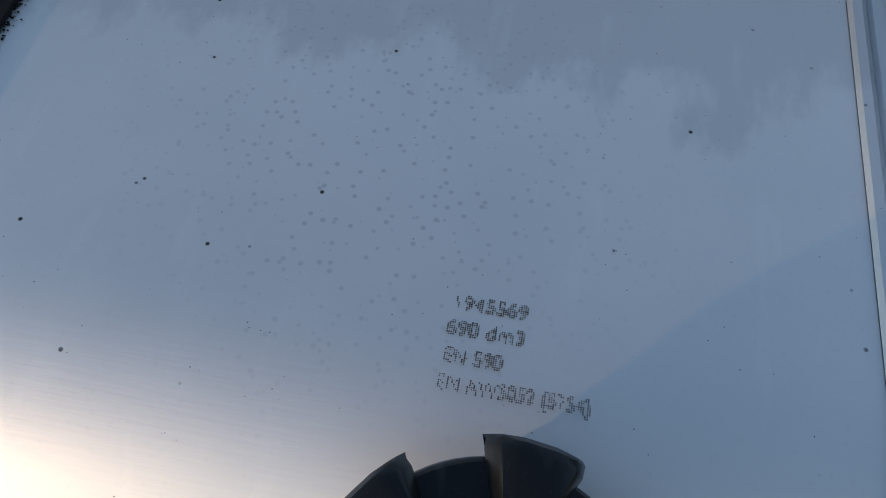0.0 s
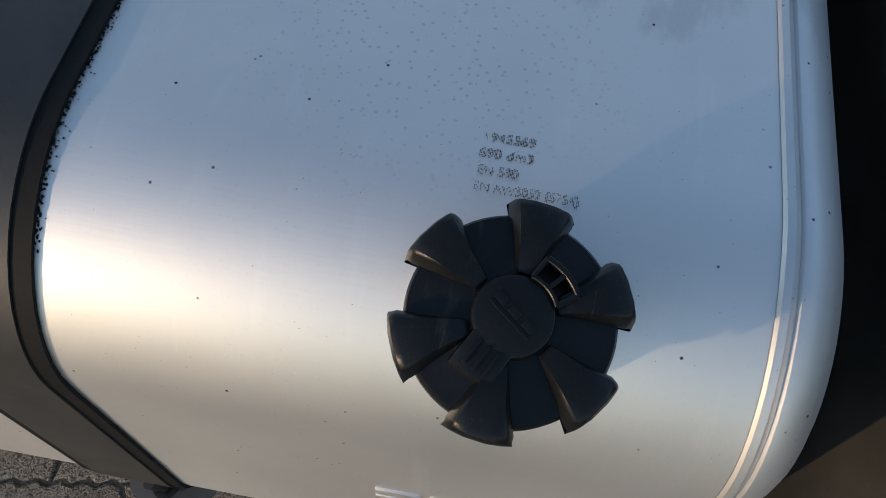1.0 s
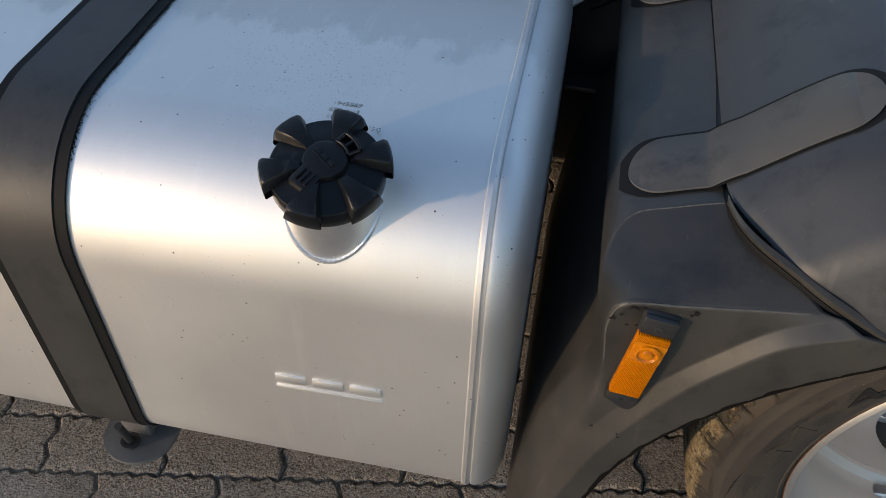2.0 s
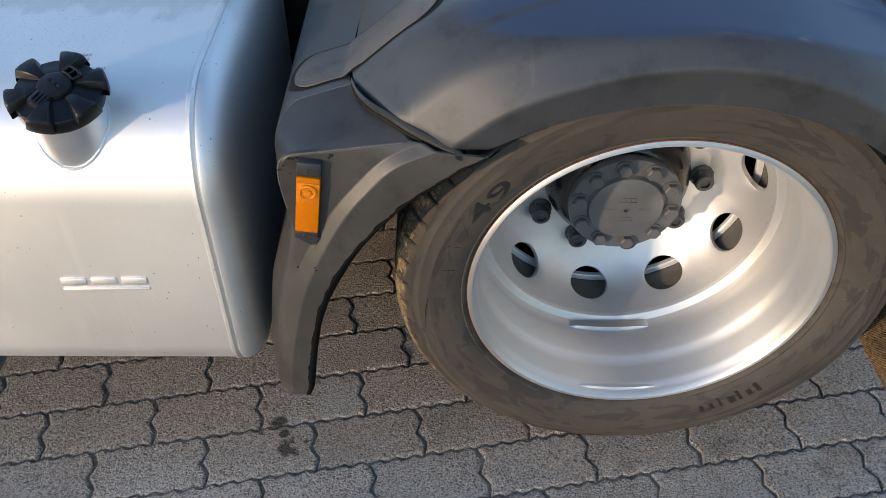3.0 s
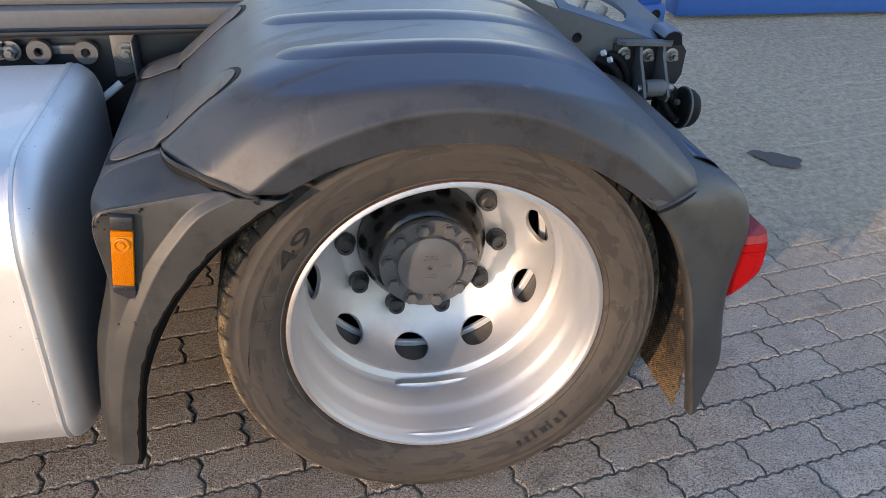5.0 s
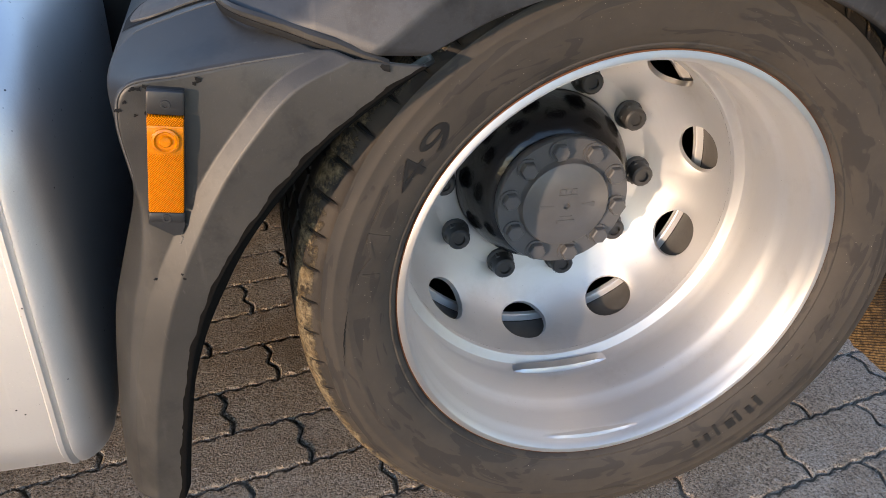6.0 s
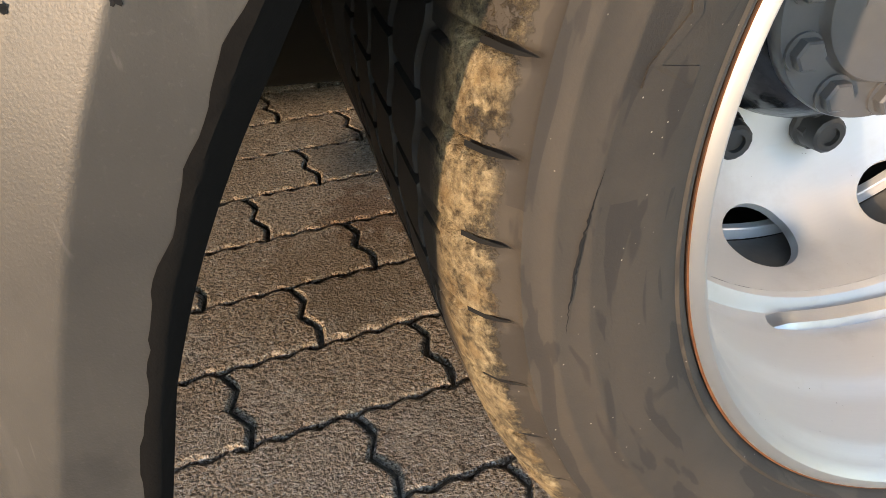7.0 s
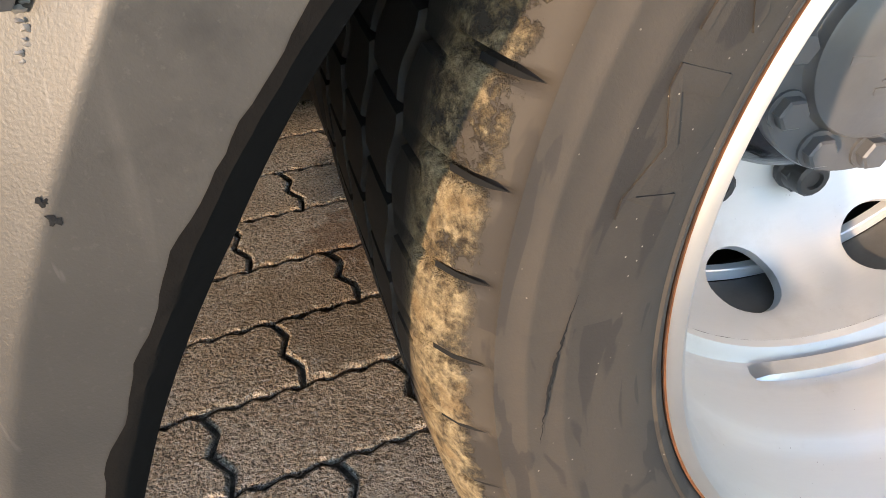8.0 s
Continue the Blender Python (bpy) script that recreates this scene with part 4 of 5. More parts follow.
    weight(-107, -73, 0.2655, 0.2750, 0.150, 0.1715, "glued_weight", WELD, "grey glued balance weight")
    # lug nuts
    for k in range(10):
        a = radians(33.6 - 36 * k)
        at = AXLE @ Matrix.Translation((0.1675 * math.cos(a), 0.1675 * math.sin(a), -0.320))
        bmn = bmesh.new()
        lathe(bmn, [(0.0235, 0.0), (0.0235, 0.006), (0.0205, 0.009), (0.0195, 0.020), (0.0180, 0.030), (0.0150, 0.0325), (0.0095, 0.0325), (0.0090, 0.028), (0.0005, 0.028)], at, 14)
        bolt(bmn, at @ Vector((0, 0, 0.008)), (0, -1, 0), 0.0215, 0.012)
        part("lug_nut", bmn, NUT, rim, "dark grimy lug nut")
    return rim


rim = wheel()


def hub():
    bm = bmesh.new()
    lathe(bm, depth_profile([(0.1405, 0.345), (0.1402, 0.318), (0.1390, 0.305), (0.1360, 0.290), (0.1310, 0.276), (0.1240, 0.263), (0.1150, 0.251), (0.1040, 0.243), (0.0900, 0.239)]), AXLE, 72)
    part("hub_drum", bm, BLACK, truck, "glossy black hub drum")
    bm = bmesh.new()
    lathe(bm, depth_profile([(0.0980, 0.240), (0.1040, 0.2320), (0.1045, 0.2190), (0.1030, 0.2155), (0.0720, 0.2150), (0.0700, 0.2133), (0.0680, 0.2056), (0.0655, 0.2040), (0.0500, 0.2026), (0.0480, 0.2012), (0.0060, 0.2010), (0.0052, 0.2012), (0.0045, 0.2062), (0.0005, 0.2062)]), AXLE, 96)
    flange = part("hub_flange", bm, HUBM, truck, "grey painted drive flange with a raised round cover")
    for k in range(10):
        a = radians(100 - 36 * k)
        at = Vector((0.0865 * math.cos(a), 0.2155, ZC + 0.0865 * math.sin(a)))
        bmn = bmesh.new()
        bolt(bmn, at, (0, -1, 0), 0.0135, 0.0135, 0.0165)
        part("flange_bolt", bmn, HUBM, flange, "grey painted hexagon bolt")
    # cast marks on the cover
    bm = bmesh.new()
    for x0, x1, z0, z1 in ((-0.015, 0.015, 0.018, 0.0195), (-0.013, -0.005, 0.022, 0.029), (-0.003, 0.004, 0.022, 0.029), (0.006, 0.013, 0.022, 0.029), (-0.014, 0.014, -0.029, -0.023), (-0.010, 0.010, -0.018, -0.0165)):
        box(bm, (x0, 0.1998, ZC + z0), (x1, 0.2030, ZC + z1), 0.0004)
    for sgn in (-1, 1):
        rows = [[(sgn * x, y, ZC + z) for x, z in ((0.020, 0.002), (0.044, 0.0045), (0.044, -0.0035))] for y in (0.2025, 0.2006)]
        vs = sheet(bm, rows, True)
        bm.faces.new(vs[-1])
    part("cast_marks", bm, HUBM, flange, "raised plain marks on the cover")
    bm = bmesh.new()
    rod(bm, (0, 0.33, ZC), (0, 0.75, ZC), 0.085, 24)
    part("axle_tube", bm, BLACK, truck, "black axle tube")


hub()


# -- mudguard in three shells --
def rounded(line, radii):
    """A polyline whose inner corners are eased by the given lengths."""
    out = [line[0]]
    for k, (a, b, d) in enumerate(zip(line, line[1:], line[2:])):
        r = radii[min(k, len(radii) - 1)]
        pre = b.lerp(a, min(0.45, r / max((a - b).length, 1e-6)))
        post = b.lerp(d, min(0.45, r / max((d - b).length, 1e-6)))
        for i in range(6):
            t = i / 5
            out.append(pre * (1 - t) ** 2 + b * 2 * t * (1 - t) + post * t * t)
    return out + [line[-1]]


LIPS = {}
GUARD_BACK = 0.583


def guard_shell(name, lines, mat, label, stations, radii, bevel=0.0, roll=0.0, wear=0.004):
    """A shell lofted over lines that run round the wheel: from the arch's lip to the ridge, and on to the back edge beside the frame."""
    runs = [smooth_line(line, stations) for line in lines]
    rows, LIPS[name] = [], []
    for i in range(stations):
        ps = [run[i] for run in runs]
        ridge = ps[-1]
        back = Vector((ridge.x, GUARD_BACK, ridge.z))
        lip = ps[0]
        if bevel:
            ps[0] = lip + (ps[1] - lip).normalized() * wear * (1 + 0.50 * noise.noise(Vector((i * 0.13, 0, 3))) + 0.28 * noise.noise(Vector((i * 0.41, 5, 3))) + random.uniform(-0.15, 0.15))
            lip = lip - (ps[1] - lip).normalized() * roll * (0.35 + min(max((lip.z - 0.36) / 0.12, 0), 1)) + Vector((0, bevel, 0))
            ps.insert(0, lip)
            LIPS[name].append((lip, ps[1], ps[2]))
        ps = [lip + Vector((0, 0.018, 0)), *ps, back]
        row = rounded(ps, radii)
        rows.append(row[:-1] + [row[-2].lerp(back, k / 6) for k in range(1, 7)])
    bm = bmesh.new()
    sheet(bm, rows)
    ob = part(name, bm, mat, truck, label)
    thick(ob, 0.0045, 0.0)
    flat = ob.modifiers.new("even_faces", "WEIGHTED_NORMAL")
    flat.keep_sharp = True
    return ob, runs[-1]


def ARC(x, dr=0.0):
    return 0.27 + math.sqrt((0.52 + dr) ** 2 - (x + 0.02) ** 2)


# the front shell: lip of the arch, bend, foot of the step, edge of the lamp panel, ridge
FRONT_LIP = [(-0.282, -0.070, 0.712), (-0.316, -0.073, 0.694), (-0.377, -0.074, 0.649), (-0.430, -0.074, 0.595), (-0.488, -0.074, 0.515), (-0.528, -0.074, 0.423), (-0.552, -0.072, 0.310), (-0.568, -0.069, 0.202)]
FRONT_BEND = [(-0.350, -0.071, 0.722), (-0.404, -0.074, 0.697), (-0.444, -0.075, 0.655), (-0.483, -0.075, 0.600), (-0.528, -0.075, 0.511), (-0.557, -0.075, 0.428), (-0.583, -0.073, 0.310), (-0.596, -0.068, 0.202)]
FRONT_STEP = [(-0.368, -0.060, 0.728), (-0.420, -0.062, 0.702), (-0.460, -0.063, 0.660), (-0.501, -0.063, 0.604), (-0.551, -0.063, 0.511), (-0.580, -0.062, 0.428), (-0.603, -0.059, 0.310), (-0.613, -0.054, 0.203)]
FRONT_PANEL = [(-0.383, -0.055, 0.726), (-0.440, -0.057, 0.7205), (-0.505, -0.058, 0.7115), (-0.552, -0.058, 0.7035), (-0.565, -0.057, 0.672), (-0.560, -0.057, 0.615), (-0.557, -0.056, 0.575), (-0.566, -0.055, 0.520), (-0.590, -0.050, 0.428), (-0.611, -0.046, 0.310), (-0.621, -0.042, 0.204)]
FRONT_RIDGE = [(-0.462, 0.052, 0.748), (-0.510, 0.050, 0.734), (-0.556, 0.046, 0.716), (-0.575, 0.008, 0.690), (-0.571, -0.010, 0.640), (-0.566, -0.012, 0.590), (-0.575, -0.010, 0.545), (-0.593, -0.008, 0.490), (-0.610, -0.006, 0.428), (-0.626, -0.006, 0.310), (-0.634, -0.006, 0.205)]
front_guard, front_ridge = guard_shell(
    "front_mudguard", [FRONT_LIP, FRONT_BEND, FRONT_STEP, FRONT_PANEL, FRONT_RIDGE],
    GUARD, "dark grey plastic front mudguard section with a scuffed lip", 130, (0.003, 0.002, 0.002, 0.003, 0.005, 0.004), 0.022, 0.010, 0.0012)
top_guard, top_ridge = guard_shell(
    "top_mudguard",
    [[(x, -0.060, ARC(x)) for x in (-0.281, -0.20, -0.10, 0.0, 0.10, 0.20, 0.28, 0.334)],
     [(-0.330, -0.066, 0.724), (-0.240, -0.072, 0.792), (-0.120, -0.074, 0.836), (0.0, -0.074, 0.848), (0.125, -0.074, 0.826), (0.245, -0.073, 0.768), (0.330, -0.066, 0.702), (0.372, -0.054, 0.662)],
     [(-0.405, -0.030, 0.742), (-0.300, -0.031, 0.827), (-0.160, -0.042, 0.869), (0.0, -0.050, 0.878), (0.145, -0.046, 0.854), (0.285, -0.030, 0.791), (0.380, -0.025, 0.711), (0.432, -0.015, 0.664)],
     [(-0.469, 0.054, 0.753), (-0.352, 0.055, 0.843), (-0.200, 0.060, 0.889), (0.0, 0.060, 0.903), (0.160, 0.060, 0.879), (0.300, 0.060, 0.811), (0.400, 0.050, 0.728), (0.462, 0.034, 0.662)]],
    GUARDTOP, "dark grey plastic mudguard top with pressed ribs and rain film tinted for sky reflection", 60, (0.003, 0.006, 0.018, 0.030))
rear_guard, rear_ridge = guard_shell(
    "rear_mudguard",
    [[(0.316, -0.066, 0.672), (0.334, -0.067, 0.656), (0.386, -0.067, 0.588), (0.426, -0.067, 0.496), (0.450, -0.066, 0.410), (0.470, -0.065, 0.310), (0.492, -0.064, 0.205), (0.500, -0.063, 0.160)],
     [(0.370, -0.044, 0.674), (0.400, -0.046, 0.652), (0.472, -0.022, 0.600), (0.508, -0.018, 0.500), (0.512, -0.024, 0.410), (0.512, -0.036, 0.310), (0.518, -0.046, 0.230), (0.510, -0.056, 0.166)],
     [(0.440, 0.026, 0.676), (0.496, 0.022, 0.660), (0.560, 0.022, 0.620), (0.588, 0.022, 0.558), (0.586, 0.020, 0.500), (0.571, 0.016, 0.415), (0.574, 0.010, 0.345), (0.585, 0.004, 0.265), (0.579, 0.000, 0.225), (0.546, -0.018, 0.178)]],
    GUARD, "dark grey plastic rear mudguard section", 40, (0.003, 0.003, 0.035, 0.035), 0.008, 0.0, 0.003)


def along(line, x):
    """The height of a ridge line at x."""
    for a, b in zip(line, line[1:]):
        if min(a.x, b.x) <= x <= max(a.x, b.x) and abs(a.x - b.x) > 1e-6:
            return a.z + (b.z - a.z) * (x - a.x) / (b.x - a.x)
    return line[0].z if abs(x - line[0].x) < abs(x - line[-1].x) else line[-1].z


def lip_mud_and_shade():
    """Dark crumbling mud along the lip of the front shell, and painted shade over its rolled edge."""
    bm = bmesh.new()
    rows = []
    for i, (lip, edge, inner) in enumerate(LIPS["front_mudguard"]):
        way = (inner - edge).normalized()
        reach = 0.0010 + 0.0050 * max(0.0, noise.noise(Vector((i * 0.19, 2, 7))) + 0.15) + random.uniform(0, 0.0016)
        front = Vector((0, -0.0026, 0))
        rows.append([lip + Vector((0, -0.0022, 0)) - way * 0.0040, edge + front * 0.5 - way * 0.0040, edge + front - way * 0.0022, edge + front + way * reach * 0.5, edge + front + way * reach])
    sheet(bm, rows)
    part("mud_and_shade_strip", bm, LIP_DARK, front_guard, "dark ragged mud and painted shade along the lip")


lip_mud_and_shade()


def crease_edge(points, label):
    """A pale bead that paints the highlight along a moulded edge of the front shell."""
    bm = bmesh.new()
    rows = []
    for p in smooth_line(points, 60):
        out = Vector((-0.5 if p.z < 0.70 else 0, 0, 1.0 if p.z > 0.69 else 0.2)).normalized()
        w = 0.0010 * random.uniform(0.6, 1.2)
        rows.append([p + out * w * math.cos(a) + Vector((0, w * math.sin(a), 0)) for a in [k * math.pi / 3 for k in range(6)]])
    sheet(bm, rows, True)
    part("crease_edge", bm, PALE, front_guard, label)


crease_edge([Vector(p) + Vector((0, -0.0018, 0.0004)) for p in FRONT_PANEL[:6]], "pale bead for the highlight along the lamp panel")
crease_edge([p + Vector((0, 0, 0.0018)) for p in front_ridge[:42:3]], "pale bead for the highlight along the edge under the strap")


def ribs():
    """Three raised ribs with rounded ends, bowed across the plateau."""
    for y0, bow, x0, x1, half in ((0.068, 0.80, -0.282, 0.345, 0.050), (0.246, 1.20, -0.305, 0.355, 0.050), (0.420, 1.20, -0.290, 0.340, 0.050)):
        bm = bmesh.new()
        rows = []
        for i in range(73):
            f = 0.5 - 0.5 * math.cos(math.pi * i / 72)
            x = x0 + (x1 - x0) * f
            end = max(0.0, 1 - (x - x0) / 0.040, 1 - (x1 - x) / 0.10)
            w = half * math.sqrt(max(0.0, 1 - end * end)) + 0.0006
            h = 0.0068 * min(1.0, w / half) ** 1.2 * (1 - 0.35 * max(0, x / x1))
            y, z = y0 + bow * x * x, along(top_ridge, x) + 0.0012
            rows.append([(x, y + w * s, z + h * (0.5 + 0.5 * math.cos(math.pi * s)) - 0.24 * max(0.0, 0.064 - y - w * s) - 0.0022 * s ** 4) for s in [math.sin(math.pi / 2 * k / 8) for k in range(-8, 9)]])
        sheet(bm, rows)
        part("pressed_rib", bm, GUARDTOP, top_guard)


ribs()


def guard_strap(y, drift):
    """A flat rubber strap that ties the front shell to the top shell, over a black sheet for the recess's shade at its
    two ends.
    """
    def height(x):
        x0, x1 = -0.482, -0.455
        if x <= x0:
            return along(front_ridge, x)
        if x >= x1:
            return along(top_ridge, x)
        f = (x - x0) / (x1 - x0)
        return along(front_ridge, x0) * (1 - f) + along(top_ridge, x1) * f + 0.002 * math.sin(math.pi * f)

    def outline(x0, x1, half, cap, n=61):
        out = []
        for i in range(n):
            f = 0.5 - 0.5 * math.cos(math.pi * i / (n - 1))
            x, end = x0 + (x1 - x0) * f, min(f, 1 - f) * (x1 - x0)
            w = half * math.sqrt(max(1 - max(0, 1 - end / cap) ** 2, 0.0)) + 0.0004
            out.append((x, y + drift * f, w, height(x)))
        return out

    body = outline(-0.560, -0.347, 0.0455, 0.034)
    bm = bmesh.new()
    rows = [[(x, c - w, z + 0.001), (x, c - w * 0.99, z + 0.0044), (x, c - w * 0.97, z + 0.0050), (x, c + w * 0.97, z + 0.0050), (x, c + w * 0.99, z + 0.0044), (x, c + w, z + 0.001)] for x, c, w, z in body]
    sheet(bm, rows)
    ob = part("rubber_strap", bm, GUARDSTRAP, truck, "flat dark rubber strap across the mudguard joint")
    # the gap's shade is a black sheet laid on the shells
    bm = bmesh.new()
    sheet(bm, [[(x, c + w * k / 4, z + 0.0034) for k in range(-4, 5)] for x, c, w, z in outline(-0.572, -0.337, 0.0492, 0.040)])
    part("strap_gap_shade", bm, EDGE, ob, "black sheet for the shaded gap round the strap")
    # pale bead in place of the light on the strap's sunlit edge
    bm = bmesh.new()
    ring = [[Vector(r[1]) + Vector((0, 0.0009 * math.cos(a), 0.0006 + 0.0009 * math.sin(a))) for a in [k * math.pi / 2.5 for k in range(5)]] for r in rows[2:-2]]
    sheet(bm, ring, True)
    part("strap_highlight", bm, PALE, ob, "pale bead for the highlight on the strap")


guard_strap(0.117, 0.008)
guard_strap(0.512, 0.008)


def joint_gap():
    """The dark gap where the top shell overlaps its neighbours, and the pale worn edge along it."""
    for lip, bend, crease, ridge, nm in (((-0.279, -0.074, 0.709), (-0.330, -0.069, 0.717), (-0.405, -0.032, 0.737), (-0.470, 0.054, 0.749), "front_joint"),
                                         ((0.334, -0.074, 0.654), (0.374, -0.057, 0.656), (0.434, -0.016, 0.658), (0.466, 0.034, 0.656), "rear_joint")):
        pts = smooth_line([lip, bend, crease, ridge, (ridge[0], 0.30, ridge[2]), (ridge[0], 0.57, ridge[2])], 60)[3 if nm == "front_joint" else 0:]
        bm = bmesh.new()
        rows = [[p + Vector((0, -0.0028, 0.001)), p + Vector((0, -0.0035, -0.002)), p + Vector((0, -0.003, -0.005)), p + Vector((0, 0.003, -0.005)), p + Vector((0, 0.003, 0.001))] for p in pts]
        sheet(bm, rows, True)
        part(nm, bm, EDGE, top_guard, "black joint between mudguard sections")
        bm = bmesh.new()
        rows = []
        shown = [p for p in pts if p.y < 0.062]
        for i, p in enumerate(shown):
            f = i / (len(shown) - 1)
            tall = (0.009 if nm == "front_joint" else 0.004) * (1 - 0.45 * f) * min(1, 0.25 + i * 0.2)
            chip = 0.0012 * noise.noise(Vector((i * 0.6, 1, 4)))
            rows.append([p + Vector((0, 0.004, tall + 0.003)), p + Vector((0, -0.0004, tall + 0.0012 + chip)), p + Vector((0, -0.0022, tall + chip)), p + Vector((0, -0.0016, tall * 0.7)), p + Vector((0, -0.0016, 0.0022)), p + Vector((0, -0.0008, 0.0006)), p + Vector((0, 0.003, 0.0006))])
        sheet(bm, rows)
        part(nm + "_lip", bm, GUARD, top_guard, "worn raised lip along the joint")


joint_gap()


def side_marker():
    """The amber marker lamp on the front shell."""
    base = Matrix.Translation((-0.5270, -0.0590, 0.6370)) @ Matrix.Rotation(radians(7.3), 4, "Y")
    bm = bmesh.new()
    box(bm, (-0.0165, -0.009, -0.066), (0.0165, 0.014, 0.066), 0.003, base)
    box(bm, (-0.0165, -0.0150, 0.043), (0.0165, -0.006, 0.066), 0.003, base)
    box(bm, (-0.0165, -0.0150, -0.066), (0.0165, -0.006, -0.0545), 0.003, base)
    tip = [(-0.0165, -0.055), (-0.0165, -0.0675), (0.0065, -0.0800), (0.0125, -0.0790), (0.0165, -0.0700), (0.0165, -0.055)]
    vs = sheet(bm, [[base @ Vector((x, y, z)) for x, z in tip] for y in (0.012, -0.0135)], True)
    bm.faces.new(vs[1])
    ob = part("side_marker", bm, LENSBED, truck, "amber side marker lamp in a black housing")
    bm = bmesh.new()
    box(bm, (-0.0160, -0.0165, -0.054), (0.0160, -0.006, 0.0425), 0.0018, base)
    part("marker_lens", bm, AMBER, ob, "amber ribbed reflector lens")
    bm = bmesh.new()
    box(bm, (-0.0158, -0.0176, 0.0060), (0.0158, -0.0150, 0.0345), 0.0012, base)
    lathe(bm, [(0.0125, 0.0), (0.0122, 0.0022), (0.0100, 0.0030), (0.0085, 0.0012), (0.0060, 0.0010), (0.0045, 0.0034), (0.0005, 0.0042)], base @ Matrix.Translation((0, -0.0176, 0.020)) @ Matrix.Rotation(radians(90), 4, "X"), 28)
    part("bulb_lens", bm, BULB, ob, "round amber bulb lens")
    for z in (0.0535, -0.0605):
        bm = bmesh.new()
        lathe(bm, [(0.0005, -0.001), (0.0022, -0.001), (0.0026, 0.0012), (0.0042, 0.0012), (0.0046, 0.0)], base @ Matrix.Translation((0, -0.0146, z)) @ Matrix.Rotation(radians(90), 4, "X"), 16)
        part("screw", bm, NUT, ob, "small steel screw")


side_marker()


def tail_lamp():
    bm = bmesh.new()
    box(bm, (0.540, 0.036, 0.400), (0.590, 0.22, 0.515), 0.012)
    ob = part("tail_lamp", bm, LENSBED, truck, "red tail lamp behind the rear mudguard")
    for lo, hi, nm, mt, lb in ((0.388, 0.488, "red_lens", RED, "bright red lens"), (0.4895, 0.506, "dark_red_lens", RED, "darker red upper lens"), (0.5075, 0.526, "clear_lens", PINK, "pale upper lens")):
        bm = bmesh.new()
        rows = []
        for i in range(7):
            z = lo + (hi - lo) * i / 6
            x = 0.648 - 0.050 * max(0, (0.450 - z) / 0.062) ** 1.6 - 0.024 * max(0, (z - 0.490) / 0.060) ** 2
            rows.append([(0.545, 0.028, z), (x - 0.024, 0.028, z), (x - 0.008, 0.034, z), (x, 0.050, z), (x, 0.20, z), (x - 0.02, 0.22, z), (0.545, 0.22, z)])
        vs = sheet(bm, rows, True)
        bm.faces.new(vs[0])
        bm.faces.new(vs[-1])
        part(nm, bm, mt, ob, lb)


tail_lamp()


def spray_flap():
    """The muddy spray-suppression sheet inside the rear shell, in rows of stiff fringe."""
    bm = bmesh.new()
    rows = []
    for i in range(105):
        z = 0.163 + 0.0040 * i
        x = 0.481 - 0.004 * (z < 0.2) - 0.30 * max(0, z - 0.40) ** 1.2
        rows.append([(x + random.uniform(-0.0012, 0.0012), (-0.030 if z < 0.36 else -0.010) + 0.012 * j, z + (0.004 * noise.noise(Vector((j * 0.7, 5, 1))) if i == 0 else 0)) for j in range(41)])
    sheet(bm, rows)
    ob = part("spray_flap", bm, BRISTLE, truck, "muddy brown spray flap with rows of stiff fringe", smooth=False)
    thick(ob, 0.004)


spray_flap()


def mud_flecks():
    """Dried splashes on the front shell round the marker lamp."""
    def fleck(x, y, z, r, mat, label):
        bm = bmesh.new()
        ring = [bm.verts.new((x + r * math.cos(a) * q, y, z + r * 0.8 * math.sin(a) * q)) for a, q in [(k * math.pi / 7, random.choice((0.6, 0.8, 1.0, 1.2)) * random.uniform(0.8, 1.2)) for k in range(14)]]
        top = bm.verts.new((x, y - 0.0004, z))
        for k in range(14):
            bm.faces.new((ring[k], ring[(k + 1) % 14], top))
        part("mud_fleck", bm, mat, front_guard, label)

    for x, y, z, r in ((-0.547, -0.0618, 0.7020, 0.0032), (-0.542, -0.0618, 0.7015, 0.0030), (-0.535, -0.0618, 0.7030, 0.0034), (-0.5555, -0.0616, 0.6900, 0.0022), (-0.5625, -0.0612, 0.6825, 0.0030), (-0.5480, -0.0616, 0.6770, 0.0018), (-0.5385, -0.0616, 0.6785, 0.0025),
                       (-0.4900, -0.0622, 0.7075, 0.0040), (-0.4935, -0.0622, 0.7045, 0.0024), (-0.5554, -0.0660, 0.5059, 0.0022), (-0.5285, -0.0768, 0.5144, 0.0016), (-0.5272, -0.0774, 0.5095, 0.0020)):
        fleck(x, y, z, r, CRACK, "dried dark mud fleck")
    for k in range(22):
        f = k / 21
        fleck(-0.5215 - 0.003 * f + random.gauss(0, 0.0012), -0.0698 - 0.001 * f, 0.566 - 0.034 * f + random.uniform(-0.001, 0.001), random.uniform(0.0006, 0.0015), PALE, "pale dried drip under the lamp")


mud_flecks()


def rear_latch():
    """A leaf-shaped raised tab on the top of the rear shell, with an open front edge."""
    bm = bmesh.new()
    rows = []
    for i in range(15):
        f = i / 14
        y = 0.098 + 0.110 * f
        mid, half = 0.508 + 0.004 * f, 0.030 * (1 - f) ** 0.55 + 0.002
        row = []
        for k in range(9):
            g = k / 4 - 1
            x = mid + half * g
            row.append((x, y - 0.010 * (1 - g * g) * (1 - f), along(rear_ridge, x) + 0.0015 + 0.010 * (1 - g * g) * (1 - f) ** 0.7))
        rows.append(row)
    sheet(bm, rows)
    tab = part("rear_latch", bm, NAVY, rear_guard, "small raised dark blue tab")
    thick(tab, 0.002)


rear_latch()


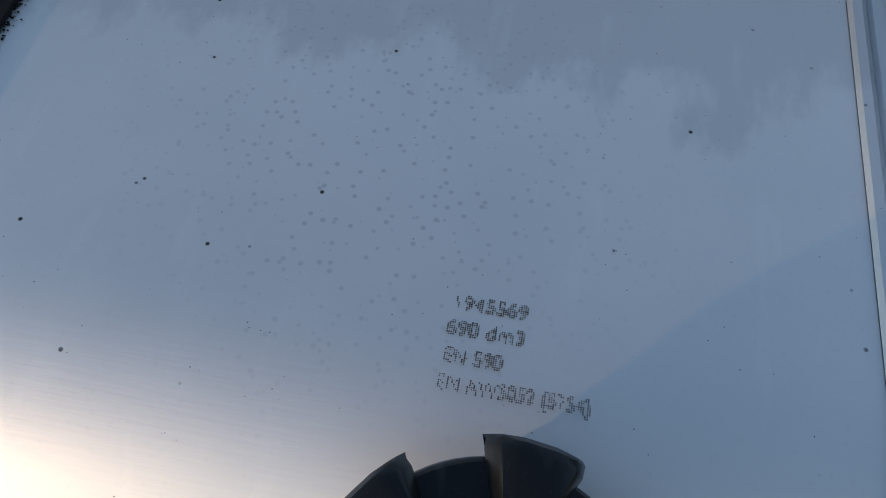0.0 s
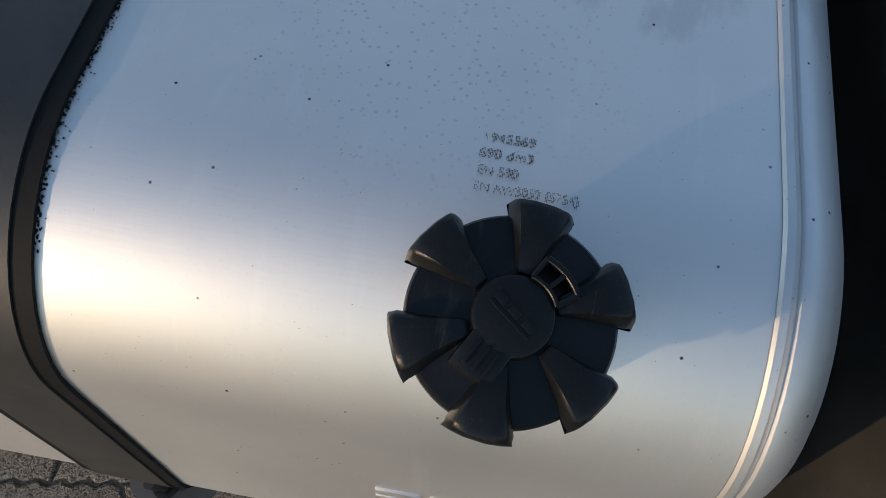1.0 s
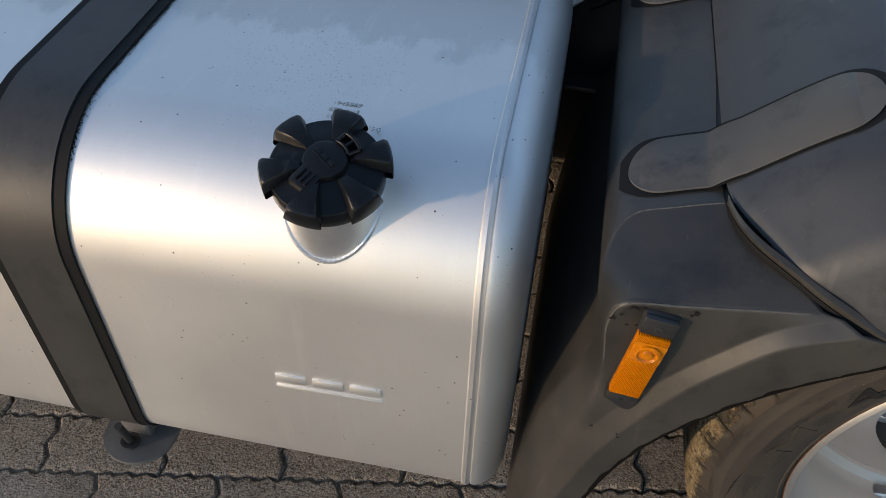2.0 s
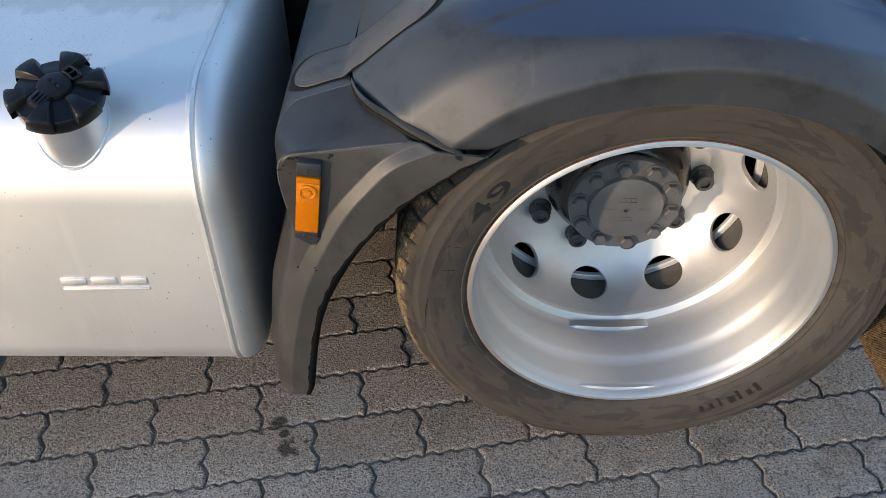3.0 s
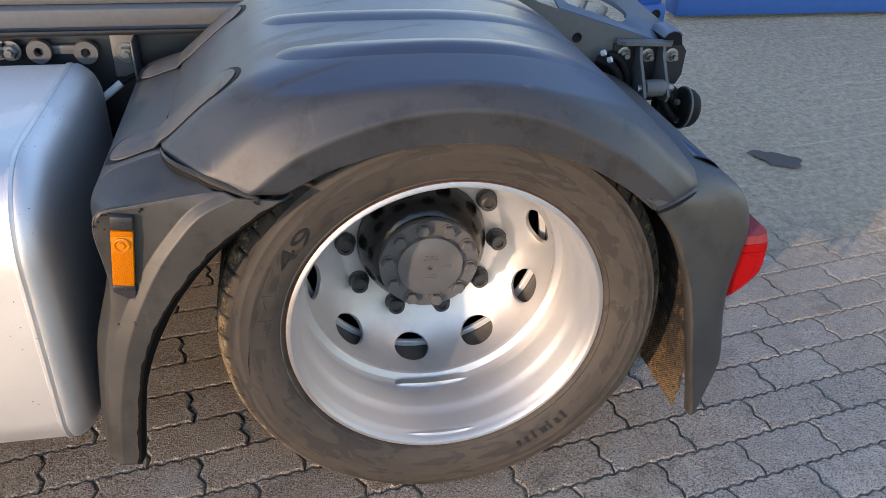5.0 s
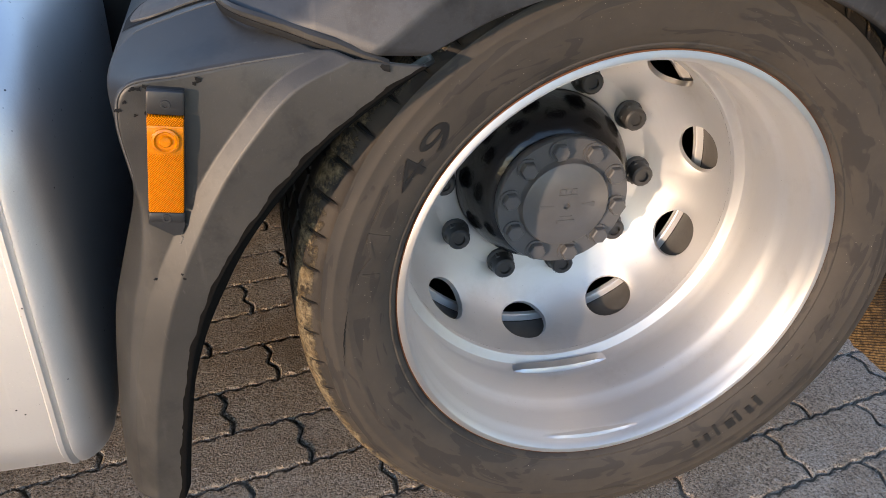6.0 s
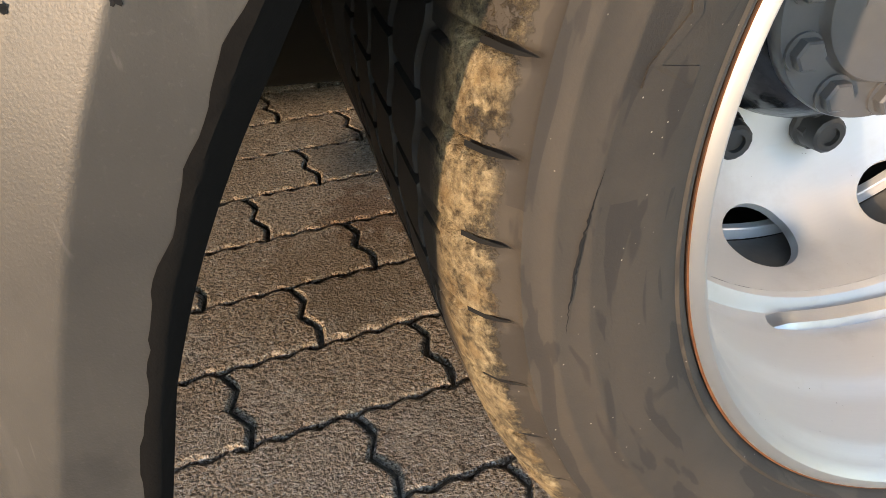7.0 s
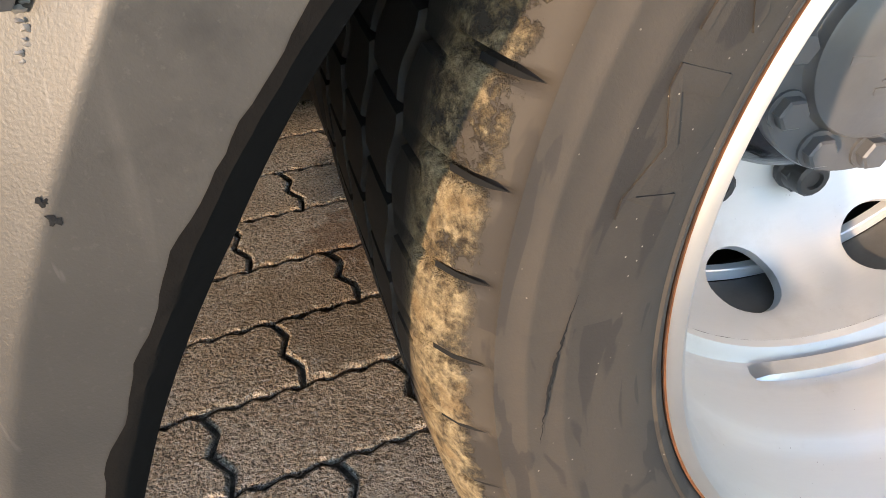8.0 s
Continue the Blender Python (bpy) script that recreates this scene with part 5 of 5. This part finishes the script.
# -- chassis --
def chassis():
    bm = bmesh.new()
    box(bm, (-3.2, 0.690, 0.46), (0.36, 0.700, 0.775), 0.003)
    box(bm, (-3.2, 0.640, 0.765), (0.36, 0.700, 0.777), 0.003)
    box(bm, (-3.2, 0.640, 0.46), (0.36, 0.700, 0.47), 0.003)
    box(bm, (0.36, 0.690, 0.46), (0.62, 0.700, 0.700), 0.003)
    rail = part("frame_rail", bm, FRAMED, truck, "dark painted channel frame rail")
    bm = bmesh.new()
    box(bm, (-3.2, 0.600, 0.795), (-0.30, 0.690, 0.832), 0.004)
    box(bm, (-3.2, 0.640, 0.832), (-0.30, 0.720, 0.850), 0.004)
    part("pipe_rail", bm, RAIL, truck, "light grey service rail above the frame")
    for x, z, kind in ((-0.867, 0.735, 1), (-0.844, 0.732, 0), (-0.787, 0.728, 2), (-0.692, 0.724, 2), (-0.608, 0.722, 0)):
        bm = bmesh.new()
        at = Vector((x, 0.660, z))
        if kind == 2:
            q = Matrix.Translation(at) @ Matrix.Rotation(radians(90), 4, "X")
            lathe(bm, [(0.0090, -0.012), (0.0090, 0.004), (0.0105, 0.006), (0.0250, 0.006), (0.0260, 0.003), (0.0260, -0.012)], q, 28)
            part("bush_washer", bm, RAIL, rail, "round grey bush washer")
        else:
            bolt(bm, at, (0, -1, 0), 0.0165, 0.016, 0.022)
            rod(bm, at, at + Vector((0, -0.026, 0)), 0.008)
            part("frame_bolt", bm, STEEL, rail, "zinc-plated frame bolt")
    bm = bmesh.new()
    box(bm, (-0.787, 0.668, 0.718), (-0.692, 0.682, 0.738), 0.003)
    part("link_plate", bm, RAIL, rail, "grey link plate")
    bm = bmesh.new()
    box(bm, (-0.640, 0.664, 0.665), (-0.582, 0.670, 0.768), 0.003)
    box(bm, (-0.586, 0.590, 0.680), (-0.581, 0.670, 0.766), 0.003)
    part("angle_bracket", bm, RAIL, rail, "grey angle bracket")
    # cable end with a white sleeve
    bm = bmesh.new()
    rod(bm, (-0.662, 0.60, 0.640), (-0.622, 0.615, 0.668), 0.0085, 12)
    sleeve = part("cable_sleeve", bm, WHITE, truck, "white plastic cable sleeve")
    bm = bmesh.new()
    pts = smooth_line([(-0.622, 0.615, 0.668), (-0.590, 0.625, 0.682), (-0.565, 0.640, 0.670), (-0.580, 0.655, 0.640), (-0.62, 0.68, 0.60)], 24)
    for a, b in zip(pts, pts[1:]):
        rod(bm, a, b, 0.006, 8)
    part("cable", bm, EDGE, sleeve, "black cable")
    # fittings on top of the rail
    for x, r, h in ((-0.83, 0.028, 0.030), (-0.50, 0.030, 0.030)):
        bm = bmesh.new()
        q = Matrix.Translation((x, 0.690, 0.850))
        lathe(bm, [(0.0005, 0), (r, 0), (r, h * 0.4), (r * 0.7, h * 0.55), (r * 0.7, h), (0.0005, h)], q, 20)
        box(bm, (x - 0.075, 0.680, 0.850), (x, 0.700, 0.866), 0.004)
        part("hose_fitting", bm, STEEL, truck, "silver hose fitting")
    bm = bmesh.new()
    lathe(bm, [(0.0005, 0), (0.019, 0), (0.019, 0.05), (0.013, 0.055), (0.0005, 0.055)], Matrix.Translation((-0.425, 0.69, 0.850)), 20)
    part("white_cylinder", bm, WHITE, truck, "white cylinder on the service rail")


chassis()


def underbody():
    """Added, mostly unseen parts that keep light out behind the wheel: deck, far rail, axle and the wheels and tank of
    its other side.
    """
    bm = bmesh.new()
    box(bm, (-3.2, 0.700, 0.780), (0.30, 1.50, 0.792), 0.003)
    box(bm, (0.30, 0.700, 0.690), (0.62, 1.50, 0.702), 0.003)
    part("frame_deck", bm, FRAMED, truck, "dark deck plate added between the frame rails to block light")
    bm = bmesh.new()
    box(bm, (-3.2, 1.50, 0.46), (0.62, 1.51, 0.775), 0.003)
    part("far_frame_rail", bm, FRAMED, truck, "unseen frame rail of the other side, added to block light")
    bm = bmesh.new()
    lathe(bm, [(0.0005, -0.24), (0.10, -0.22), (0.19, -0.12), (0.21, 0.0), (0.19, 0.12), (0.10, 0.22), (0.0005, 0.24)], Matrix.Translation((0, 1.10, 0.42)) @ Matrix.Rotation(radians(90), 4, "Y"), 24)
    rod(bm, (0, 0.70, ZC), (0, 1.60, ZC), 0.085, 20)
    part("axle_housing", bm, BLACK, truck, "black axle housing")
    for y in (1.55, 1.88):
        bm = bmesh.new()
        lathe(bm, [(0.0005, 0.05), (0.25, 0.05), (0.297, 0.02), (0.36, 0.0), (0.40, 0.012), (0.418, 0.03), (0.418, 0.27), (0.40, 0.29), (0.36, 0.30), (0.297, 0.28), (0.0005, 0.25)],
              Matrix.Translation((0, y, ZC)) @ Matrix.Rotation(radians(-90), 4, "X"), 48)
        for v in bm.verts:
            v.co.z = max(v.co.z, 0.003)
        part("far_tyre", bm, RUBBER, truck, "unseen tyre of the other side, added to block light")
    bm = bmesh.new()
    box(bm, (-2.6, 1.55, 0.21), (-0.66, 2.18, 0.74), 0.05)
    part("far_tank", bm, ALU, truck, "unseen tank of the other side, added to block light")
    # black cylinder added to make the space behind the wheel dark
    bm = bmesh.new()
    lathe(bm, [(0.0005, -0.42), (0.09, -0.41), (0.145, -0.37), (0.16, -0.32), (0.16, 0.32), (0.145, 0.37), (0.09, 0.41), (0.0005, 0.42)], Matrix.Translation((-0.53, 1.06, 0.182)) @ Matrix.Rotation(radians(90), 4, "Y"), 32)
    air = part("light_block_cylinder", bm, EDGE, truck, "black cylinder added under the frame to darken the ground behind")
    for x in (-0.75, -0.31):
        bm = bmesh.new()
        box(bm, (x - 0.02, 0.95, 0.22), (x + 0.02, 1.17, 0.78), 0.003)
        part("hanger", bm, EDGE, air)
    # unseen walls and box added to block light under the truck
    bm = bmesh.new()
    box(bm, (-3.2, 2.20, 0.02), (0.50, 2.22, 0.80), 0.003)
    box(bm, (-3.22, 0.70, 0.02), (-3.20, 2.20, 0.80), 0.003)
    part("light_block_wall", bm, EDGE, truck, "unseen black wall added to block light from the other side")
    bm = bmesh.new()
    box(bm, (-2.6, 0.72, 0.16), (-1.0, 1.48, 0.50), 0.03)
    part("light_block_box", bm, FRAMED, truck, "unseen dark box added to block light under the truck")


underbody()


def frame_end():
    """The tapering rear end of the frame: side plate, folded top plate with an oval opening, damper bracket and buffer."""
    bm = bmesh.new()
    side = [(0.10, 0.895), (0.24, 0.850), (0.37, 0.806), (0.45, 0.780), (0.53, 0.754), (0.60, 0.731), (0.664, 0.711), (0.664, 0.690), (0.60, 0.680), (0.30, 0.676), (0.10, 0.676)]
    vs = sheet(bm, [[(x, y, z) for x, z in side] for y in (0.634, 0.639, 0.704)], True)
    bm.faces.new(vs[0])
    end = part("frame_end", bm, RAIL, truck, "grey tapered frame end plate")
    hole = [(0.400, 0.664, 0.812), (0.470, 0.664, 0.788), (0.530, 0.672, 0.767), (0.556, 0.690, 0.762), (0.568, 0.700, 0.769), (0.565, 0.706, 0.780), (0.540, 0.711, 0.797), (0.516, 0.712, 0.809), (0.450, 0.711, 0.838), (0.400, 0.702, 0.846), (0.375, 0.682, 0.832)]
    rim_line = [(0.370, 0.637, 0.809), (0.450, 0.637, 0.784), (0.530, 0.637, 0.758), (0.600, 0.637, 0.735), (0.664, 0.650, 0.715), (0.700, 0.720, 0.727), (0.662, 0.720, 0.755), (0.600, 0.720, 0.800), (0.520, 0.720, 0.860), (0.420, 0.720, 0.905), (0.330, 0.720, 0.900)]
    n = 66

    def closed(pts):
        return smooth_line(pts + pts[:1], n + 1)[:n]
    inner, outer = closed(hole), closed(rim_line)
    bm = bmesh.new()
    sheet(bm, [[p + Vector((0, 0.006, -0.012)) for p in inner], [p + Vector((0, 0.001, -0.003)) for p in inner], [p.lerp(q, 0.06) for p, q in zip(inner, outer)], [p.lerp(q, 0.5) for p, q in zip(inner, outer)], [p.lerp(q, 0.95) for p, q in zip(inner, outer)], outer, [p + Vector((0, 0.002, -0.006)) for p in outer]], True)
    part("top_plate", bm, ENDPLATE, end, "folded plate tinted blue for sky light, with a dark oval opening")
    for x, y, z in ((0.440, 0.70, 0.80), (0.500, 0.72, 0.77)):
        bm = bmesh.new()
        rod(bm, (x, y, z - 0.03), (x + 0.012, y, z + 0.010), 0.011, 12)
        bolt(bm, Vector((x + 0.012, y, z + 0.010)), (0.3, 0, 1), 0.010, 0.010, 0.014)
        part("hose_fitting", bm, STEEL, end, "silver fitting inside the opening")
    # a black disc paints the shade of a round hole
    bm = bmesh.new()
    lathe(bm, [(0.0005, 0.001), (0.009, 0.001), (0.0105, 0.002), (0.012, 0.0), (0.012, -0.004)], Matrix.Translation((0.421, 0.633, 0.738)) @ Matrix.Rotation(radians(90), 4, "X"), 20)
    part("round_hole_shade", bm, EDGE, end, "black disc for the shade in a round hole")
    # arched end of the channel, the shade inside drawn as a black plate
    bm = bmesh.new()
    arch = [(0.636, 0.716), (0.640, 0.736), (0.648, 0.746), (0.660, 0.750), (0.676, 0.748), (0.684, 0.740), (0.690, 0.716)]
    vs = sheet(bm, [[(x, y, z) for x, z in arch] for y in (0.622, 0.626, 0.70)], True)
    bm.faces.new(vs[0])
    part("channel_shade", bm, EDGE, end, "black plate for the shade inside the arched channel")
    bm = bmesh.new()
    mid = (0.663, 0.730)
    sheet(bm, [[(mid[0] + (x - mid[0]) * k, y, mid[1] + (z - mid[1]) * k) for x, z in arch[1:-1]] for k, y in ((1.02, 0.70), (1.02, 0.6195), (1.13, 0.6195), (1.15, 0.623), (1.15, 0.70))])
    part("channel_rim", bm, ENDPLATE, end, "rounded rim of the channel end")
    # bracket: wall plate, top plate, two webs that widen downwards
    bm = bmesh.new()
    wall = [(0.515, 0.722), (0.694, 0.716), (0.706, 0.700), (0.704, 0.640), (0.694, 0.620), (0.650, 0.575), (0.560, 0.575), (0.515, 0.615)]
    vs = sheet(bm, [[(x, y, z) for x, z in wall] for y in (0.628, 0.631, 0.640)], True)
    bm.faces.new(vs[0])
    br = part("damper_bracket", bm, FRAMED, truck, "dark steel damper bracket with two webs")
    bm = bmesh.new()
    vs = sheet(bm, [[(x, y, z + dz) for x, y, z in ((0.530, 0.592, 0.728), (0.646, 0.592, 0.723), (0.668, 0.628, 0.721), (0.520, 0.628, 0.727), (0.515, 0.610, 0.726))] for dz in (0.0, 0.0012, 0.0072, 0.0084)], True)
    bm.faces.new(vs[0])
    bm.faces.new(vs[-1])
    part("bracket_plate", bm, RAIL, br, "grey top plate")
    for x in (0.5735, 0.6330):
        bm = bmesh.new()
        web = [(0.629, 0.722), (0.600, 0.722), (0.594, 0.700), (0.548, 0.640), (0.536, 0.618), (0.545, 0.602), (0.580, 0.596), (0.629, 0.600)]
        vs = sheet(bm, [[(x + dx, y, z) for y, z in web] for dx in (-0.0035, -0.0025, 0.0025, 0.0035)], True)
        bm.faces.new(vs[0])
        bm.faces.new(vs[-1])
        part("web", bm, RAIL, br, "grey steel web")
    bm = bmesh.new()
    lathe(bm, [(0.010, 0.0), (0.0195, 0.0), (0.0205, 0.0015), (0.0205, 0.0465), (0.0195, 0.048), (0.010, 0.048)], Matrix.Translation((0.580, 0.562, 0.632)) @ Matrix.Rotation(radians(90), 4, "Y"), 28)
    part("roller_tube", bm, FOOT, br, "grey steel roller tube")
    bm = bmesh.new()
    rod(bm, (0.560, 0.562, 0.632), (0.652, 0.562, 0.632), 0.009, 14)
    bolt(bm, Vector((0.637, 0.562, 0.632)), (1, 0, 0), 0.012, 0.010, 0.015)
    part("roller_pin", bm, STEEL, br, "steel pin with nut")
    for x, z in ((0.543, 0.698), (0.605, 0.692), (0.668, 0.691)):
        bm = bmesh.new()
        lathe(bm, [(0.017, 0.0), (0.017, 0.003), (0.013, 0.004), (0.013, 0.006), (0.0005, 0.006)], Matrix.Translation((x, 0.628, z)) @ Matrix.Rotation(radians(90), 4, "X"), 18)
        bolt(bm, Vector((x, 0.622, z)), (0, -1, 0), 0.0105, 0.010)
        rod(bm, (x, 0.612, z), (x, 0.600, z), 0.0062, 10)
        part("bracket_bolt", bm, STEEL, br, "shiny steel bolt with washer and thread")
    # hoses and connectors beside the bracket
    for pts, r in (([(0.655, 0.600, 0.610), (0.675, 0.590, 0.585), (0.690, 0.595, 0.560), (0.700, 0.615, 0.530)], 0.009), ([(0.640, 0.590, 0.600), (0.655, 0.575, 0.570), (0.680, 0.575, 0.545), (0.705, 0.600, 0.530)], 0.008),
                   ([(0.660, 0.612, 0.560), (0.640, 0.600, 0.535), (0.660, 0.590, 0.515), (0.700, 0.600, 0.520)], 0.008), ([(0.470, 0.615, 0.690), (0.500, 0.605, 0.680), (0.525, 0.600, 0.650), (0.545, 0.610, 0.590)], 0.011), ([(0.500, 0.620, 0.700), (0.528, 0.612, 0.690), (0.550, 0.605, 0.650), (0.560, 0.615, 0.590)], 0.010)):
        bm = bmesh.new()
        line = smooth_line(pts, 18)
        for p, q in zip(line, line[1:]):
            rod(bm, p, q, r, 10)
        part("hose", bm, EDGE, br, "black rubber hose")
    for at, way in (((0.478, 0.608, 0.706), (0.5, -0.4, 0.3)), ((0.492, 0.598, 0.692), (0.5, -0.4, 0.3)), ((0.676, 0.578, 0.588), (0.4, -0.8, 0.2)), ((0.684, 0.576, 0.540), (0.4, -0.8, 0.2))):
        bm = bmesh.new()
        way = Vector(way).normalized()
        rod(bm, Vector(at), Vector(at) + way * 0.010, 0.007, 12)
        part("connector", bm, WHITE if at[0] < 0.6 else STEEL, br, "small pale hose connector")
    bm = bmesh.new()
    q = Matrix.Translation((0.700, 0.592, 0.567)) @ Matrix.Rotation(radians(8), 4, "Y") @ Matrix.Rotation(radians(90), 4, "Y")
    lathe(bm, [(0.0005, -0.010), (0.040, -0.008), (0.050, -0.004), (0.052, 0.0), (0.052, 0.006), (0.050, 0.012), (0.047, 0.024), (0.040, 0.034), (0.025, 0.040), (0.0005, 0.042)], q, 32)
    part("rubber_buffer", bm, EDGE, br, "black domed rubber buffer")
    bm = bmesh.new()
    lathe(bm, [(0.0525, 0.000), (0.0535, 0.001), (0.0535, 0.005), (0.0525, 0.006)], q, 32)
    part("buffer_ring", bm, RAIL, br, "grey rim of the buffer plate")
    bm = bmesh.new()
    box(bm, (0.640, 0.600, 0.520), (0.694, 0.640, 0.612), 0.006)
    part("buffer_arm", bm, EDGE, br, "black arm behind the buffer")


frame_end()


# ---- the yard behind ----
def container():
    box_ob = tagged(new("steel_container"), "blue steel container standing on the yard", "container")
    box_ob.location = (0, 0, 0)
    bm = bmesh.new()
    box(bm, (2.05, 3.36, 0.02), (7.8, 3.53, 0.19), 0.006)
    part("base_beam", bm, BLUE, box_ob)
    bm = bmesh.new()
    rows = []
    for z in (0.19, 2.4):
        row = []
        for i in range(60):
            x = 2.05 + 0.28 * (i // 4) + (0.0, 0.11, 0.14, 0.25)[i % 4]
            row.append((x, 3.44 + (0.0, 0.0, 0.04, 0.04)[i % 4], z))
        rows.append(row)
    sheet(bm, rows)
    thick(part("corrugated_wall", bm, BLUE, box_ob, smooth=False), 0.003)
    bm = bmesh.new()
    box(bm, (2.05, 3.60, 2.36), (7.8, 5.9, 2.46), 0.01)
    part("roof", bm, BLUE, box_ob)
    bm = bmesh.new()
    box(bm, (1.745, 3.245, 0.0), (1.925, 3.425, 0.12), 0.008)
    box(bm, (1.775, 3.275, 0.12), (1.905, 3.405, 2.46), 0.006)
    part("corner_post", bm, BLUE, box_ob, "blue corner post with casting")
    # a black disc paints the shade of the casting's hole
    bm = bmesh.new()
    rod(bm, (1.865, 3.243, 0.065), (1.865, 3.250, 0.065), 0.03, 16)
    part("casting_hole_shade", bm, EDGE, box_ob, "black disc for the shade in the casting's hole")


container()


def litter():
    bm = bmesh.new()
    pts = [bm.verts.new((1.585 + 0.085 * math.cos(a) * (1 + 0.18 * math.sin(3 * a) + random.uniform(-0.25, 0.2)), 1.41 + 0.07 * math.sin(a) * (1 + random.uniform(-0.15, 0.15)) - 0.045 * math.cos(a), 0.0022)) for a in [k * math.pi / 12 for k in range(24)]]
    bm.faces.new(pts)
    tagged(part("oil_stain", bm, OIL), "dark oil stain on the pavers", "stain", kind="structure")
    for x, y, w in ((1.32, 1.20, 0.016), (0.94, 0.40, 0.006), (1.15, 0.72, 0.006)):
        bm = bmesh.new()
        box(bm, (x - w, y - w * 0.3, 0.0008), (x + w, y + w * 0.3, 0.004), 0.0008, None)
        tagged(part("paper_scrap", bm, WHITE), "small white scrap of paper on the pavers", "litter", "paper scraps")


litter()


# ---- pavers, last ----
PAVE_TURN, PAVE_W, PAVE_L, PAVE_V, PAVE_U = radians(9.7), 0.1105, 0.2080, -0.0489, -0.0614


def paver_outline(inset):
    """A paver with wavy long sides and kinked ends."""
    hw, hl = PAVE_W / 2 - inset, PAVE_L / 2 - inset

    def wave(u):
        s = (u / (PAVE_L / 2) * 3 + 0.15) % 1.0
        return 0.0044 * (s / 0.68 * 2 - 1 if s < 0.68 else 1 - (s - 0.68) / 0.32 * 2)

    def kink(v):
        f = (v / PAVE_W + 0.5) * 4
        steps = (0.0, 0.0085, -0.0060, 0.0078, -0.0034)
        k = min(int(max(f, 0)), 3)
        return steps[k] + (steps[k + 1] - steps[k]) * (min(max(f, 0), 4) - k)

    n = 25
    us = [-hl + 2 * hl * i / (n - 1) for i in range(n)]
    vs = [-hw + 2 * hw * i / 8 for i in range(9)]
    low = [(u + kink(-hw), -hw + wave(u)) for u in us]
    right = [(hl + kink(v), v + wave(hl)) for v in vs[1:-1]]
    high = [(u + kink(hw), hw + wave(u)) for u in reversed(us)]
    left = [(-hl + kink(v), v + wave(-hl)) for v in reversed(vs[1:-1])]
    return low + right + high + left


def paver_rings():
    return [(paver_outline(0.0064), 0.0), (paver_outline(0.0042), -0.0012), (paver_outline(0.0026), -0.0036), (paver_outline(0.0020), -0.0160)]


def paver_meshes(count):
    out = []
    for k in range(count):
        me = bpy.data.meshes.new("paver")
        verts, faces = [], []
        rings = paver_rings()
        n = len(rings[0][0])
        for ring, z in rings:
            verts += [(u + random.uniform(-0.0007, 0.0007), v + random.uniform(-0.0007, 0.0007), z) for u, v in ring]
        faces.append(list(range(n)))
        for r in range(len(rings) - 1):
            for i in range(n):
                j = (i + 1) % n
                faces.append([r * n + i, (r + 1) * n + i, (r + 1) * n + j, r * n + j])
        me.from_pydata(verts, [], faces)
        me.materials.append(PAVER)
        me.shade_smooth()
        me.set_sharp_from_angle(angle=radians(16))
        out.append(me)
    return out


def silted(x, y):
    """How far the joints are filled up with sand: little beside and under the truck, nearly flush in the open yard."""
    open_yard = max(min(1, max(0, 0.02 - y) * 6), min(1, max(0, x - 0.45) * 2))
    far = min(1, max(0, x * 0.6 + y - 1.3))
    return 0.0016 * (1 - open_yard) + open_yard * (0.0034 + 0.0024 * far + (0.0018 - 0.0008 * far) * noise.noise(Vector((x * 1.6, y * 1.6, 2))))


def pavers():
    c, s = math.cos(PAVE_TURN), math.sin(PAVE_TURN)
    spots = []
    for k in range(-40, 75):
        v = PAVE_V + k * PAVE_W
        for m in range(-32, 48):
            u = PAVE_U + PAVE_L / 2 + (k % 2) * PAVE_L / 2 + (k - k % 2) / 2 * PAVE_L + m * PAVE_L - (k // 2) * PAVE_L
            x, y = u * c - v * s, u * s + v * c
            if -5.0 < x < 7.2 and -4.2 < y < 6.8:
                spots.append((x, y))
    near = sorted(spots, key=lambda p: math.hypot(p[0] + 0.15, (p[1] - 0.15) * 1.1))[:300]
    chosen = set(near)
    meshes = paver_meshes(8)
    for i, (x, y) in enumerate(near):
        ob = new("paver", meshes[i % 8])
        ob.parent = GROUND
        ob.matrix_parent_inverse = Matrix.Translation((0, 0, 0.0075))
        ob.location = (x, y, random.uniform(-0.0012, 0.0012) - silted(x, y))
        ob.rotation_euler = (random.gauss(0, 0.006), random.gauss(0, 0.006), PAVE_TURN + random.gauss(0, 0.006))
    verts, faces = [], []
    rings = paver_rings()[:1] + paver_rings()[2:]
    n = len(rings[0][0])
    for x, y in spots:
        if (x, y) in chosen:
            continue
        a = PAVE_TURN + random.gauss(0, 0.006)
        ca, sa, dz = math.cos(a), math.sin(a), random.uniform(-0.0012, 0.0012)
        dz -= silted(x, y)
        base = len(verts)
        for ring, z in rings:
            verts += [(x + u * ca - v * sa, y + u * sa + v * ca, z + dz) for u, v in ring]
        faces.append(list(range(base, base + n)))
        for r in (0, n):
            for i in range(n):
                j = (i + 1) % n
                faces.append([base + r + i, base + r + n + i, base + r + n + j, base + r + j])
    me = bpy.data.meshes.new("paver_field")
    me.from_pydata(verts, [], faces)
    me.materials.append(PAVERS)
    ob = new("paver_field", me)
    ob.parent = GROUND
    ob.matrix_parent_inverse = Matrix.Translation((0, 0, 0.0075))
    tagged(ob, kind="stuff")


pavers()
